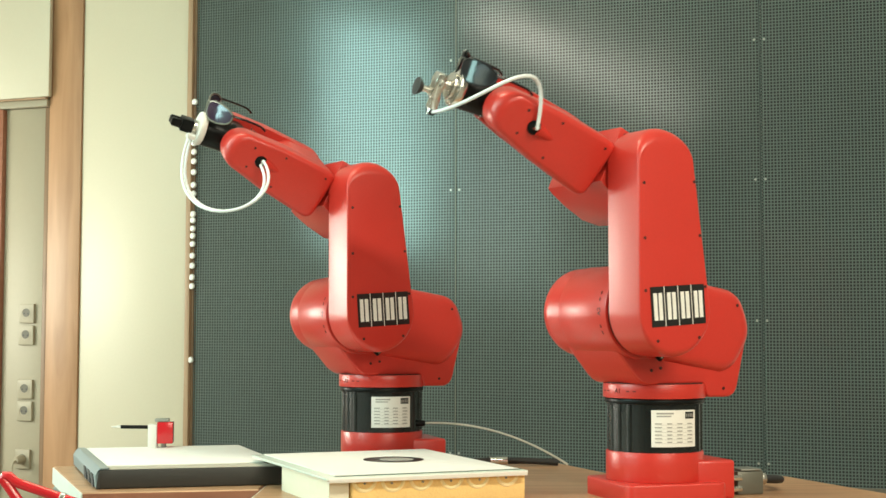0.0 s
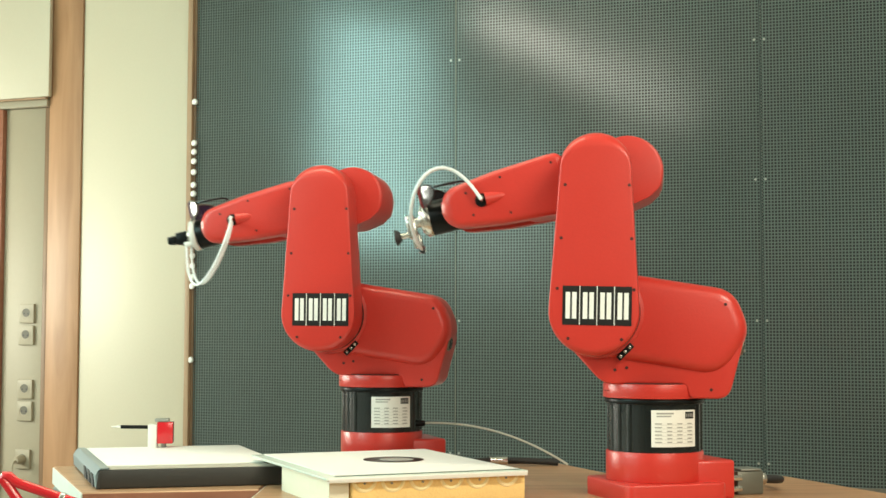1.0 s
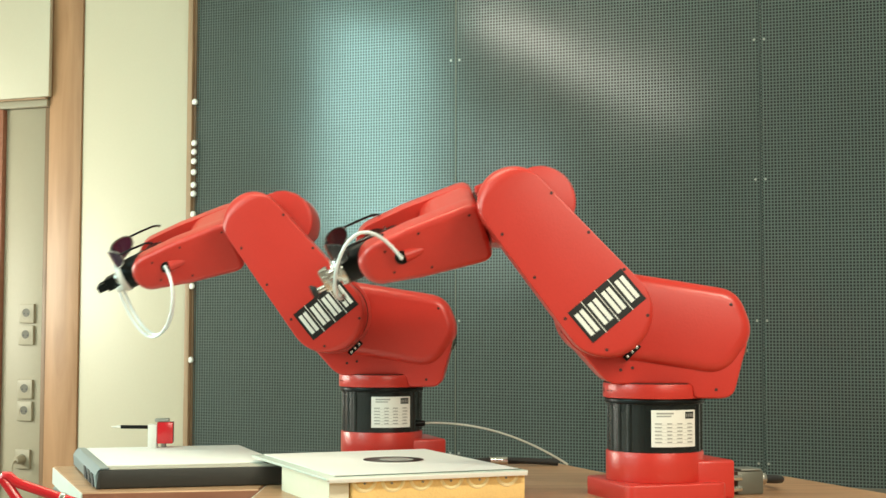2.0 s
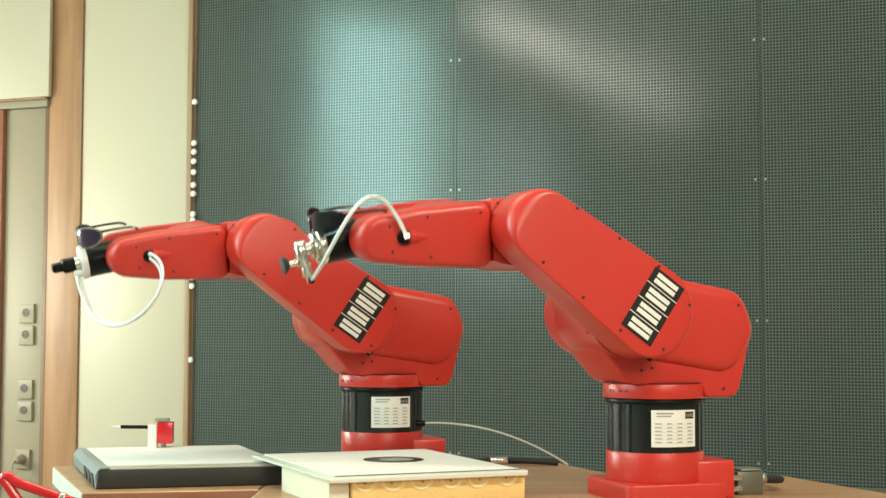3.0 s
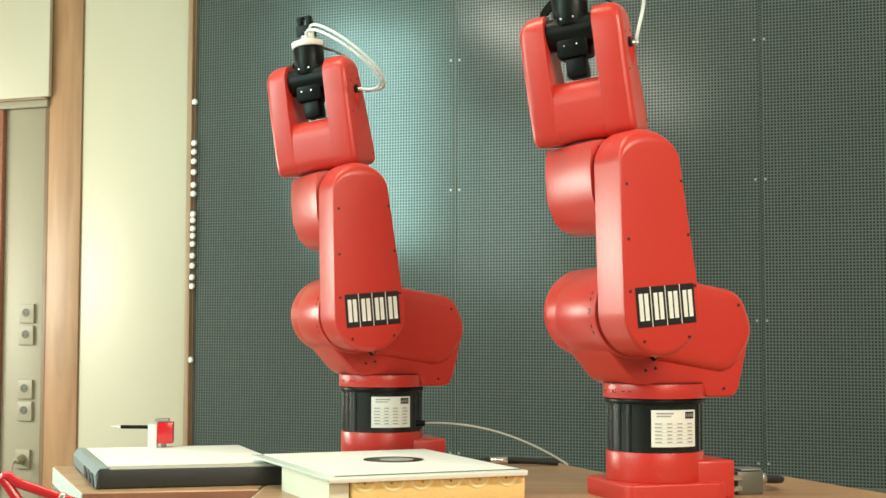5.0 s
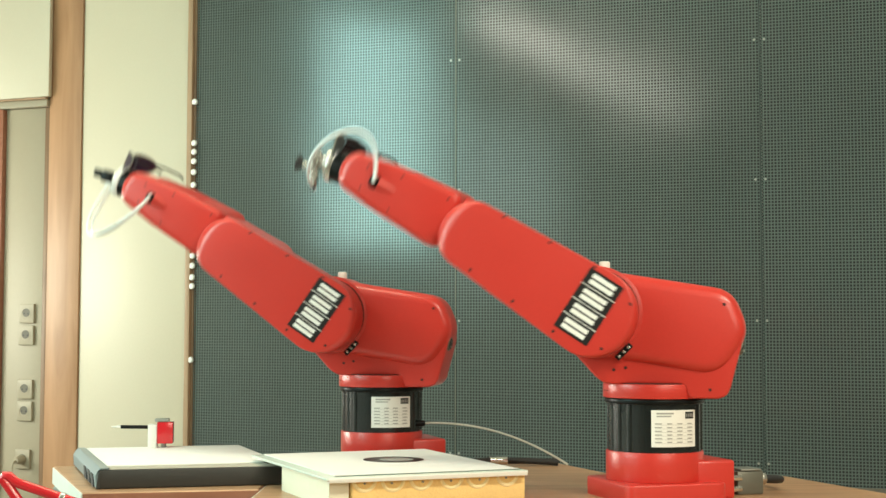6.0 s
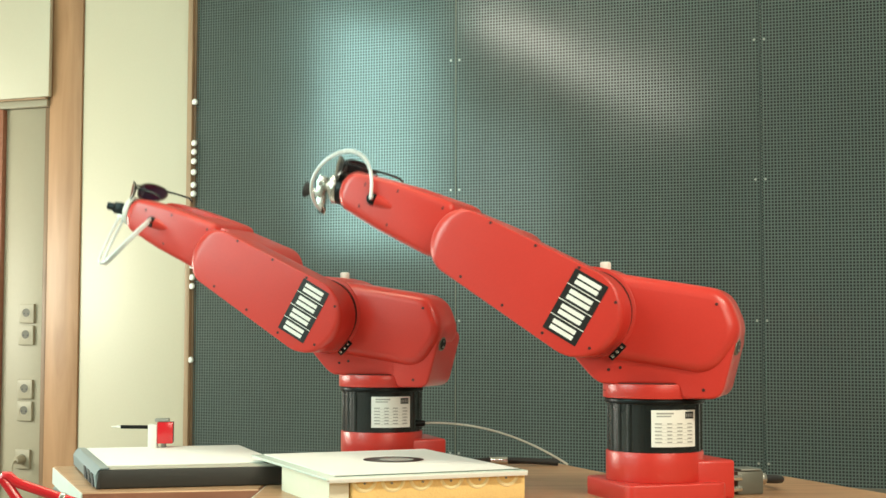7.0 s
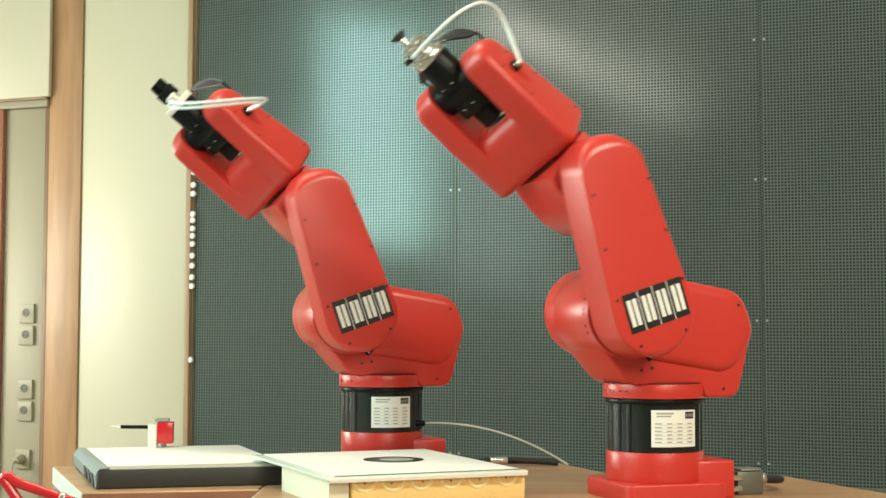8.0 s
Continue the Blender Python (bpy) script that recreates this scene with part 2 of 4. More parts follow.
def wall_with_windows(name, m, length, windows, paint):
    """A wall with window openings through it: (start, end, sill, head) each, in order."""
    bm, at = bmesh.new(), 0.0
    for w0, w1, s0, s1 in windows:
        box(at, w0, 0, 0.15, 0, 3.1, bm=bm)
        box(w0, w1, 0, 0.15, 0, s0, bm=bm)
        box(w0, w1, 0, 0.15, s1, 3.1, bm=bm)
        at = w1
    box(at, length, 0, 0.15, 0, 3.1, bm=bm)
    setting(name, bm, paint, "unseen wall with wide window openings", m)
    for w0, w1, s0, s1 in windows:
        win = thing("window_1", m, "unseen window with pale frame in the wall", "window", kind="structure")
        bm = box(w0, w1, 0.04, 0.1, s0, s0 + 0.06)
        box(w0, w1, 0.04, 0.1, s1 - 0.06, s1, bm=bm)
        box(w0, w0 + 0.06, 0.04, 0.1, s0 + 0.06, s1 - 0.06, bm=bm)
        box(w1 - 0.06, w1, 0.04, 0.1, s0 + 0.06, s1 - 0.06, bm=bm)
        part("window_frame", bm, WHITE_PLASTIC, win)


wall_with_windows("wall_west", pose(-3.1, -2.2, 0, 0, 0, 90), 8.8, [(1.9, 3.2, 1.35, 2.55), (3.41, 4.45, 1.6, 3.06), (6.0, 7.14, 0.99, 1.57)], WALL)
# unseen dark wall; its window is added to hold the fill lamp
wall_with_windows("wall_south", pose(-3.1, -2.35, 0), 6.7, [(3.6, 6.4, 2.06, 2.94)], FILL_CUT_WALL)

for lx, ly_, turn, sx, sy in ((-0.7, 2.7, 0, 0.62, 0.15), (1.7, 0.7, 0, 0.62, 0.15), (-2.606, -0.002, -12.6, 0.05, 1.97)):
    lum = thing("ceiling_light", pose(lx, ly_, 3.1, 0, 0, turn), "long white fluorescent luminaire under the ceiling", "lamp", "ceiling lights")
    part("housing", box(-sx - 0.02, sx + 0.02, -sy - 0.02, sy + 0.02, -0.06, 0.0, 0.01), WHITE_PLASTIC, lum)
    part("reflector", box(-sx, sx, -sy, sy, -0.075, -0.061, 0.004), STEEL, lum)

# the back wall: a frame of its own, s along it, z up, -y towards the room
BACK = Matrix.Translation((0.0395, 4.655, 0)) @ pose(0, 0, 0, 0, 0, math.degrees(math.atan2(-0.34520, 0.93853)))
setting("wall_back", box(-2.6, 2.9, 0.10, 0.25, 0.0, 3.1), WALL, "plain wall behind the perforated boards", BACK)


def perforated_sheet(name, s0, s1, z0, z1, pitch=0.01, hole=0.0064):
    """A thin sheet with square punched holes in rows, each hole with its depth."""
    nx, nz = round((s1 - s0) / pitch), round((z1 - z0) / pitch)
    px, pz = (s1 - s0) / nx, (z1 - z0) / nz
    xs, zs = [], []
    for i in range(nx):
        xs += [s0 + i * px + (px - hole) / 2, s0 + i * px + (px + hole) / 2]
    for j in range(nz):
        zs += [z0 + j * pz + (pz - hole) / 2, z0 + j * pz + (pz + hole) / 2]
    xs, zs = np.array([s0] + xs + [s1]), np.array([z0] + zs + [z1])
    w, h = len(xs), len(zs)
    gx, gz = np.meshgrid(xs, zs, indexing="ij")
    front = np.stack([gx, np.zeros_like(gx), gz], -1).reshape(-1, 3)
    back = front + (0, 0.003, 0)
    idx = np.arange(w * h).reshape(w, h)
    a, b, c, d = idx[:-1, :-1], idx[1:, :-1], idx[1:, 1:], idx[:-1, 1:]
    ii, jj = np.meshgrid(np.arange(w - 1), np.arange(h - 1), indexing="ij")
    is_hole = (ii % 2 == 1) & (jj % 2 == 1)
    solid = np.stack([a, b, c, d], -1)[~is_hole]
    q = np.stack([a, b, c, d], -1)[is_hole]
    n = w * h
    walls = np.concatenate([np.stack([q[:, k], q[:, k] + n, q[:, (k + 1) % 4] + n, q[:, (k + 1) % 4]], -1) for k in range(4)])
    faces = np.concatenate([solid, walls])
    verts = np.concatenate([front, back])
    me = bpy.data.meshes.new(name)
    me.vertices.add(len(verts))
    me.vertices.foreach_set("co", verts.ravel())
    me.loops.add(faces.size)
    me.loops.foreach_set("vertex_index", faces.ravel().astype(np.int32))
    me.polygons.add(len(faces))
    me.polygons.foreach_set("loop_start", np.arange(0, faces.size, 4, dtype=np.int32))
    me.update(calc_edges=True)
    me.polygons.foreach_set("use_smooth", [False] * len(faces))
    me.materials.append(BOARD)
    return new(name, me)


SEAMS = (-0.9895, 0.0, 1.005, 1.605)
for k in range(3):
    s0, s1 = SEAMS[k] + 0.0012, SEAMS[k + 1] - 0.0012
    panel = perforated_sheet("perforated_board", s0, s1, 0.60, 2.36)
    panel.matrix_basis = BACK @ pose(0, 0, 0)
    tagged(panel, "dark grey-green perforated wall board with screws", "board", "wall boards", "structure")
    # added dark sheet; its colour gives the holes their shade
    part("backing", box(s0 + 0.002, s1 - 0.002, 0.02, 0.06, 0.60, 2.36), HOLE_SHADE, panel, "black sheet added behind the holes for their shade")
    if k == 1:
        part("edge_strip", box(s0 + 0.0002, s0 + 0.0036, -0.0022, -0.0004, 0.60, 2.36), DARK_METAL, panel, "bare metal edge of the sheet")
    first = None
    for row in range(4):
        for s in (s0 + 0.0138, s1 - 0.0138):
            if (k == 0 and s < -0.9) or (k == 2 and s > 1.5):
                continue
            z = 0.662 + 0.4375 * row
            if first is None:
                first = part("screw", cyl((0, 0.001, 0), (0, -0.003, 0), 0.0042, 0.0030, 12), GREY_METAL, panel, "small pale screw head")
                first.matrix_basis = pose(s, 0, z)
            else:
                share(first, pose(s, 0, z))

# wooden edge strip, cream panel, beech post and the socket channel beside it
setting("trim_1", box(-1.018, -0.9985, -0.018, 0.06, 0.0, 2.7, 0.002), STRIP_WOOD, "narrow brown wooden edging strip of the board", BACK, "trim")
# dark strip that stands for the shadow beside the edging
setting("trim_4", box(-0.998, -0.990, -0.004, 0.06, 0.0, 2.7, 0.001), STRIP_SHADE, "narrow strip coloured as the shadow beside the board edging", BACK, "trim")
setting("wall_panel", box(-1.470, -1.019, 0.0, 0.09, 0.0, 2.7, 0.002), CREAM, "smooth cream coloured wall panel", BACK, "panel")
setting("wall_post", box(-1.6135, -1.4715, -0.008, 0.09, 0.0, 2.7, 0.003), COLUMN_WOOD, "light beech wooden wall post with grain", BACK, "post")
cab = thing("wall_cabinet", BACK, "cream wall cabinet door above the socket channel", "cabinet")
part("door", box(-2.55, -1.6015, -0.032, -0.012, 1.938, 2.7, 0.002), CREAM, cab)
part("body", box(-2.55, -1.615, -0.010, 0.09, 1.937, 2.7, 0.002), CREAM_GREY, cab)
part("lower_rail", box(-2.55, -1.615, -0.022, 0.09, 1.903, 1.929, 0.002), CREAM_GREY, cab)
part("edge_band", box(-2.55, -1.6155, -0.030, -0.014, 1.9295, 1.9365), STRIP_WOOD, cab)
# shade on the post's side, put into a darker wood colour
setting("trim_2", box(-1.634, -1.615, -0.004, 0.09, 0.0, 1.901, 0.002), STRIP_SHADE, "wooden side of the post, shade in its colour", BACK, "trim")
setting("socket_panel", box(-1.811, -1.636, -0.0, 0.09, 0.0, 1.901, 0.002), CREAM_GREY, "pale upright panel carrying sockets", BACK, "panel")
setting("trim_3", box(-2.55, -1.813, -0.02, 0.09, 0.0, 1.901, 0.002), EDGE_WOOD, "reddish brown wooden side panel", BACK, "trim")


def wall_socket(z, s, plugged=False):
    so = thing("wall_socket", BACK @ pose(s, -0.0005, z), "white wall socket with a round recess on the panel", "socket", "sockets on the panel")
    bm = slab(rounded([(-0.033, -0.036), (0.033, -0.036), (0.033, 0.036), (-0.033, 0.036)], 0.004), -0.012, 0.0, "xz", 0.003, 0)
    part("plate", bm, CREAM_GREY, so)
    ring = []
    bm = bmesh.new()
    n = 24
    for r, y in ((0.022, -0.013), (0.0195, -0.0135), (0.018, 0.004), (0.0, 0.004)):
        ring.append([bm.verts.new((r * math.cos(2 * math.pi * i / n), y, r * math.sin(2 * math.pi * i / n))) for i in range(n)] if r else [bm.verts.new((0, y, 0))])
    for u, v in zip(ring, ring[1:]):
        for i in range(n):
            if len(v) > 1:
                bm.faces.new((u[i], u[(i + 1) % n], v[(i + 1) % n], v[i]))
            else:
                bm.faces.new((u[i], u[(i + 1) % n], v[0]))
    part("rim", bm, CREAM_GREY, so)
    # disc set a little high, its colour being the recess's shade
    part("recess", cyl((0, -0.0126, 0.004), (0, -0.0128, 0.004), 0.0165, n=20), RECESS_SHADE, so, "dark disc with the shade of the socket recess")
    for dx in (-0.009, 0.009):
        part("contact_hole", cyl((dx, -0.0128, 0), (dx, -0.0132, 0), 0.0028, n=10), RUBBER, so)
    if plugged:
        part("plug", cyl((0, -0.0126, 0), (0, -0.05, -0.004), 0.019, 0.013, 16, 0.003), CREAM_GREY, so, "pale plug in the socket")
        part("cord", tube(bezier(Vector((0, -0.05, -0.004)), Vector((0, -0.09, -0.01)), Vector((0.004, -0.07, -0.08)), Vector((0.002, -0.02, -0.3)), 14), 0.004, 8), CREAM_GREY, so)
    return so


for z, s in ((1.127, -1.6965), (1.046, -1.6975), (0.8455, -1.698), (0.764, -1.6985)):
    wall_socket(z, s)
wall_socket(0.587, -1.703, True)

# round white pins along the edge of the board
for z in (1.886, 1.737, 1.705, 1.671, 1.632, 1.586, 1.554, 1.481, 1.459, 1.429, 1.403, 1.374, 1.332, 1.296, 1.255, 1.223, 0.961):
    pin = thing("board_pin", BACK @ pose(-0.990 - 0.0052 * (1.886 - z), -0.0045, z), "round white magnet pin stuck on the board edge", "pin", "pins along the board edge")
    part("head", cyl((0, -0.003, 0), (0, -0.013, 0), 0.0125, 0.010, 18, 0.003), PIN_WHITE, pin)
    part("foot", cyl((0, 0.0, 0), (0, -0.003, 0), 0.008, n=14), GREY_METAL, pin)


# ---------------------------------------------------------------- worktops
def worktop(name, corners, label, edge):
    t = thing(name, pose(0, 0, 0), label, "table")
    part("tabletop", slab(corners, TOP - 0.04, TOP, "xy", 0.001, 0.002, 1), TABLE_WOOD, t)
    n = len(corners)
    for i in range(n):
        a, b = Vector(corners[i]), Vector(corners[(i + 1) % n])
        d = (b - a).normalized()
        o = Vector((d.y, -d.x)) * 0.0025
        part("edge_band", slab([tuple(a), tuple(b), tuple(b + o), tuple(a + o)], TOP - 0.039, TOP - 0.0025, "xy"), edge if i != 0 else PALE_EDGE, t)
    cx, cy = sum(c[0] for c in corners) / n, sum(c[1] for c in corners) / n
    for x, y in corners:
        x, y = x + (cx - x) * 0.12, y + (cy - y) * 0.12
        part("leg", box(x - 0.025, x + 0.025, y - 0.025, y + 0.025, 0.0, TOP - 0.041, 0.003), GREY_METAL, t)
    return t


worktop("side_table", [(-0.90, 3.26), (-0.698, 2.735), (-0.366, 2.80), (-0.366, 3.33)], "wooden table with brown edge under a light box", EDGE_WOOD)
worktop("work_table", [(-0.36, 3.33), (-0.36, 2.30), (1.03, 2.30), (0.745, 3.09), (0.363, 3.144), (0.245, 3.45), (-0.25, 3.45)], "long brown wooden work table carrying both robots", TABLE_WOOD)

# ---------------------------------------------------------------- robots
A1, D1, A2, A4 = 0.1035, 0.3509, 0.2642, 0.27
LY = 0.1872         # outer face of the upper arm


def sticker(parent):
    """Black four-field plate with plain white bars on the outer face of the upper arm."""
    w, h, y = 0.1247, 0.0708, LY
    st = part("plate", box(-0.0032 - w / 2, -0.0032 + w / 2, y - 0.001, y + 0.0008, 0.01 - h / 2, 0.01 + h / 2), LOGO_BLACK, parent, "black plate in four fields")
    for k in range(4):
        x = -0.0032 + (k - 1.5) * w / 4
        for dx in (-0.0058, 0.0058):
            part("bar", box(x + dx - 0.0041, x + dx + 0.0041, y + 0.0009, y + 0.0016, 0.01 - 0.024, 0.01 + 0.024), LOGO_WHITE, st)
        if k:
            part("field_line", box(x - w / 8 - 0.0007, x - w / 8 + 0.0007, y + 0.0009, y + 0.0014, 0.01 - h / 2, 0.01 + h / 2), LOGO_WHITE, st)
    return st


def screws(parent, places, axis, r=0.0036):
    """Dark recessed screw heads along a housing."""
    first = None
    for p in places:
        if first is None:
            q = Vector(axis) * 0.0016
            first = part("screw", cyl(-q, q, r, n=10), SCREW_DARK, parent, "small dark screw head")
            first.matrix_basis = pose(*p)
        else:
            share(first, pose(*p))


def robot_base(rob):
    base = part("base_plate", slab(rounded([(-0.102, -0.102), (0.102, -0.102), (0.102, 0.102), (-0.102, 0.102)], 0.02), 0.0, 0.034, "xy", 0.0, 0.004), RED, rob)
    base.matrix_basis = pose(0, 0, 0, 0, 0, 17)
    part("foot_ring", cyl((0, 0, 0.034), (0, 0, 0.0894), 0.0925, n=64, bevel=0.002), RED, base)
    part("connector_box", box(0.05, 0.131, -0.075, 0.075, 0.0, 0.073, 0.006, 3), RED, base)
    bm = cyl((0, 0, 0.0894), (0, 0, 0.186), 0.0885, n=64)
    col = part("column", bm, BLACK, base, "black ribbed column")
    n, rib = 22, None
    for i in range(n):
        a = 2 * math.pi * i / n
        if -0.80 < (a + math.pi / 2 + math.pi) % (2 * math.pi) - math.pi < 0.70:
            continue
        c, s = math.cos(a), math.sin(a)
        if rib is None:
            rib = part("rib", cyl((0, 0, 0.091), (0, 0, 0.179), 0.0095, n=20), BLACK, base)
            rib.matrix_basis = pose(c * 0.0815, s * 0.0815, 0)
        else:
            share(rib, pose(c * 0.0815, s * 0.0815, 0))
    part("collar", cyl((0, 0, 0.179), (0, 0, 0.1885), 0.0945, n=64, bevel=0.002), BLACK_PLASTIC, base)
    # curved type plate with unreadable print
    bm = bmesh.new()
    a0, a1, m = radians(-119), radians(-62), 12
    rows = [[bm.verts.new((0.0930 * math.cos(a0 + (a1 - a0) * i / m), 0.0930 * math.sin(a0 + (a1 - a0) * i / m), z)) for i in range(m + 1)] for z in (0.101, 0.169)]
    inner = [[bm.verts.new((0.0885 * math.cos(a0 + (a1 - a0) * i / m), 0.0885 * math.sin(a0 + (a1 - a0) * i / m), z)) for i in range(m + 1)] for z in (0.101, 0.169)]
    for i in range(m):
        bm.faces.new((rows[0][i], rows[0][i + 1], rows[1][i + 1], rows[1][i]))
        bm.faces.new((rows[1][i], rows[1][i + 1], inner[1][i + 1], inner[1][i]))
        bm.faces.new((inner[0][i], inner[0][i + 1], rows[0][i + 1], rows[0][i]))
    for i in (0, m):
        bm.faces.new((inner[0][i], rows[0][i], rows[1][i], inner[1][i]))
    plate = part("type_plate", bm, WHITE, base, "white type plate with small grey print")

    def bar(b0, b1, z0, z1, mat):
        bm = bmesh.new()
        k = max(2, round(abs(b1 - b0) / 5))
        g = [[bm.verts.new((0.0933 * math.cos(radians(b0 + (b1 - b0) * i / k)), 0.0933 * math.sin(radians(b0 + (b1 - b0) * i / k)), z)) for i in range(k + 1)] for z in (z0, z1)]
        for i in range(k):
            bm.faces.new((g[0][i], g[0][i + 1], g[1][i + 1], g[1][i]))
        part("print_bar", bm, mat, plate)

    bar(-78, -65, 0.153, 0.166, LOGO_BLACK)
    for k in range(4):
        bar(-76.6 + k * 2.8, -75.0 + k * 2.8, 0.1560, 0.1625, PRINT)
    bar(-113, -93, 0.1615, 0.1645, PRINT)
    bar(-113, -96, 0.1565, 0.1590, PRINT)
    for row in range(6):
        z = 0.143 - row * 0.0068
        bar(-115, -66, z - 0.0014, z - 0.0010, PRINT)
        for b0, b1 in ((-115, -107), (-101, -95), (-89, -82), (-75, -68 + (row % 2))):
            bar(b0, b1, z, z + 0.0020, PRINT)
    return base


def robot_shoulder(rob):
    bm = slab(arc(A1, D1, 0.086, -95, 78, 24) + rounded([(0.03, 0.420), (-0.148, 0.392), (-0.179, 0.312), (-0.126, 0.236), (0.02, 0.236)], 0.034, 8)[9:-9], -0.076, 0.090, "xz", 0.062, 0.024, 5)
    sh = part("shoulder", bm, RED, rob)
    part("shoulder_drum", slab(arc(A1, D1, 0.0865, 0, 354, 59), -0.050, 0.092, "xz", 0.002, 0.002, 2), RED, sh)
    part("drum_cap", slab(arc(A1, D1, 0.0845, 0, 354, 59), -0.130, -0.0515, "xz", 0.046, 0.0, 8), RED, sh)
    part("drum_seam", cyl((A1, -0.0500, D1), (A1, -0.0525, D1), 0.0835, n=64), SEAM, sh)
    low = [(0.170, 0.300), (0.105, 0.228), (0.088, 0.2165), (-0.060, 0.2165), (-0.064, 0.1905), (-0.137, 0.1905), (-0.169, 0.312), (-0.08, 0.36), (0.1, 0.36)]
    part("neck", slab(rounded(low, 0.022), -0.080, 0.078, "xz", 0.020, 0.005, 4), RED, sh)
    part("turning_ring", cyl((0, 0, 0.1895), (0, 0, 0.2165), 0.0975, n=64, bevel=0.0015), RED, sh)
    part("ring_seam", cyl((0, 0, 0.2150), (0, 0, 0.2185), 0.0940, n=64), SEAM, sh)
    part("top_cap", cyl((A1 - 0.01, 0.0, 0.43), (A1 - 0.01, 0.0, 0.450), 0.0105, n=20, bevel=0.003), WHITE_PLASTIC, sh, "pale plug cap")
    socket = part("rear_socket", cyl((-0.145, 0.0520, 0.290), (-0.1665, 0.0545, 0.286), 0.016, n=24, bevel=0.002), DARK_METAL, sh, "round metal connector")
    part("insert", cyl((-0.1655, 0.0544, 0.2862), (-0.1673, 0.0546, 0.2858), 0.012, n=20), BLACK_PLASTIC, socket)
    for dz in (-0.013, 0.013):
        part("pin", cyl((-0.1660, 0.0545, 0.286 + dz * 0.5), (-0.1690, 0.0548, 0.286 + dz * 0.5), 0.0026, n=10), GREY_METAL, socket, "metal contact pin")
    # axis marks: short dashes and the axis number
    first = None
    for a in (-21, -12, 20, 28):
        m = pose(0, 0, 0.203, 0, 0, a) @ pose(0.0976, 0, 0)
        if first is None:
            first = part("mark", box(-0.0006, 0.0006, -0.003, 0.003, -0.0008, 0.0008), BLACK_PLASTIC, sh)
            first.matrix_basis = m
        else:
            share(first, m)
    lettering("axis_number", "A1", 0.013, BLACK_PLASTIC, sh, pose(0, 0, 0.203, 0, 0, 6) @ pose(0.0978, 0, 0, 90, 0, 90))
    for a in (-26, -18, 15, 23):
        share(first, Matrix.Translation((A1, 0.074, D1)) @ pose(0, 0, 0, 0, -a, 0) @ pose(0.0867, 0, 0, 90, 0, 0))
    lettering("axis_number", "A2", 0.013, BLACK_PLASTIC, sh, Matrix.Translation((A1, 0.074, D1)) @ pose(0.0869, 0, 0, 90, 0, 90) @ pose(0, 0, 0, 0, 0, 90))
    strip = part("link_connector", box(-0.019, 0.019, -0.004, 0.0045, -0.0055, 0.0055, 0.001), BLACK_PLASTIC, sh, "small black plug strip")
    strip.matrix_basis = pose(A1 - 0.051, 0.090, D1 - 0.074, 0, 45, 0)
    for x in (-0.012, 0.0, 0.012):
        part("contact", box(x - 0.0025, x + 0.0025, 0.0047, 0.0056, -0.003, 0.003, 0.0005), STEEL, strip, "brass-grey contact")
    screws(sh, [(-0.132, 0.0895, 0.365), (-0.105, 0.0780, 0.207), (0.072, 0.0780, 0.243), (0.050, 0.0780, 0.247)], (0, 1, 0), 0.0030)
    return sh


def robot_upper_arm(rob):
    tip = lambda w: 0.08 + 0.92 * max(0.0, -w.y) ** 1.5 + 0.40 * max(0.0, w.y) ** 1.5
    bm = slab(hull2((0.003, 0), 0.0815, (0.004, A2), 0.064, 24), 0.1010, LY, "xz", 0.003, 0.031, 7, vary=tip)
    ua = part("upper_arm", bm, RED, rob)
    part("joint_seam", cyl((0, 0.086, 0), (0, 0.1015, 0), 0.080, n=48), SEAM, ua)
    sticker(ua)
    spots = [(sx * x, z) for x, z in ((0.0580, 0.229), (0.0635, 0.132), (0.0690, 0.040), (0.0480, -0.050)) for sx in (1, -1)]
    screws(ua, [(x, LY - 0.0008, z) for x, z in spots] + [(sx * 0.040, LY - 0.0065, 0.297) for sx in (1, -1)], (0, 1, 0), 0.0031)
    return ua


def robot_elbow(rob):
    prof = [(0.058, 0.053), (-0.03, 0.054)] + arc(-0.050, -0.012, 0.067, 95, 222, 14) + [(-0.078, -0.069), (-0.040, -0.076), (0.010, -0.071), (0.046, -0.063), (0.058, -0.058)]
    el = part("elbow", slab(prof, -0.072, 0.093, "xz", 0.024, 0.006, 5, vary=lambda w: 0.15 + 0.85 * max(0.0, w.x) ** 2), RED, rob)
    part("elbow_seam", cyl((0.052, 0, 0), (0.0625, 0, 0), 0.05, n=40), SEAM, el)
    screws(el, [(0.045, 0.0925, -0.045), (0.020, 0.0925, -0.060), (0.045, 0.0925, 0.044)], (0, 1, 0), 0.0026)
    return el


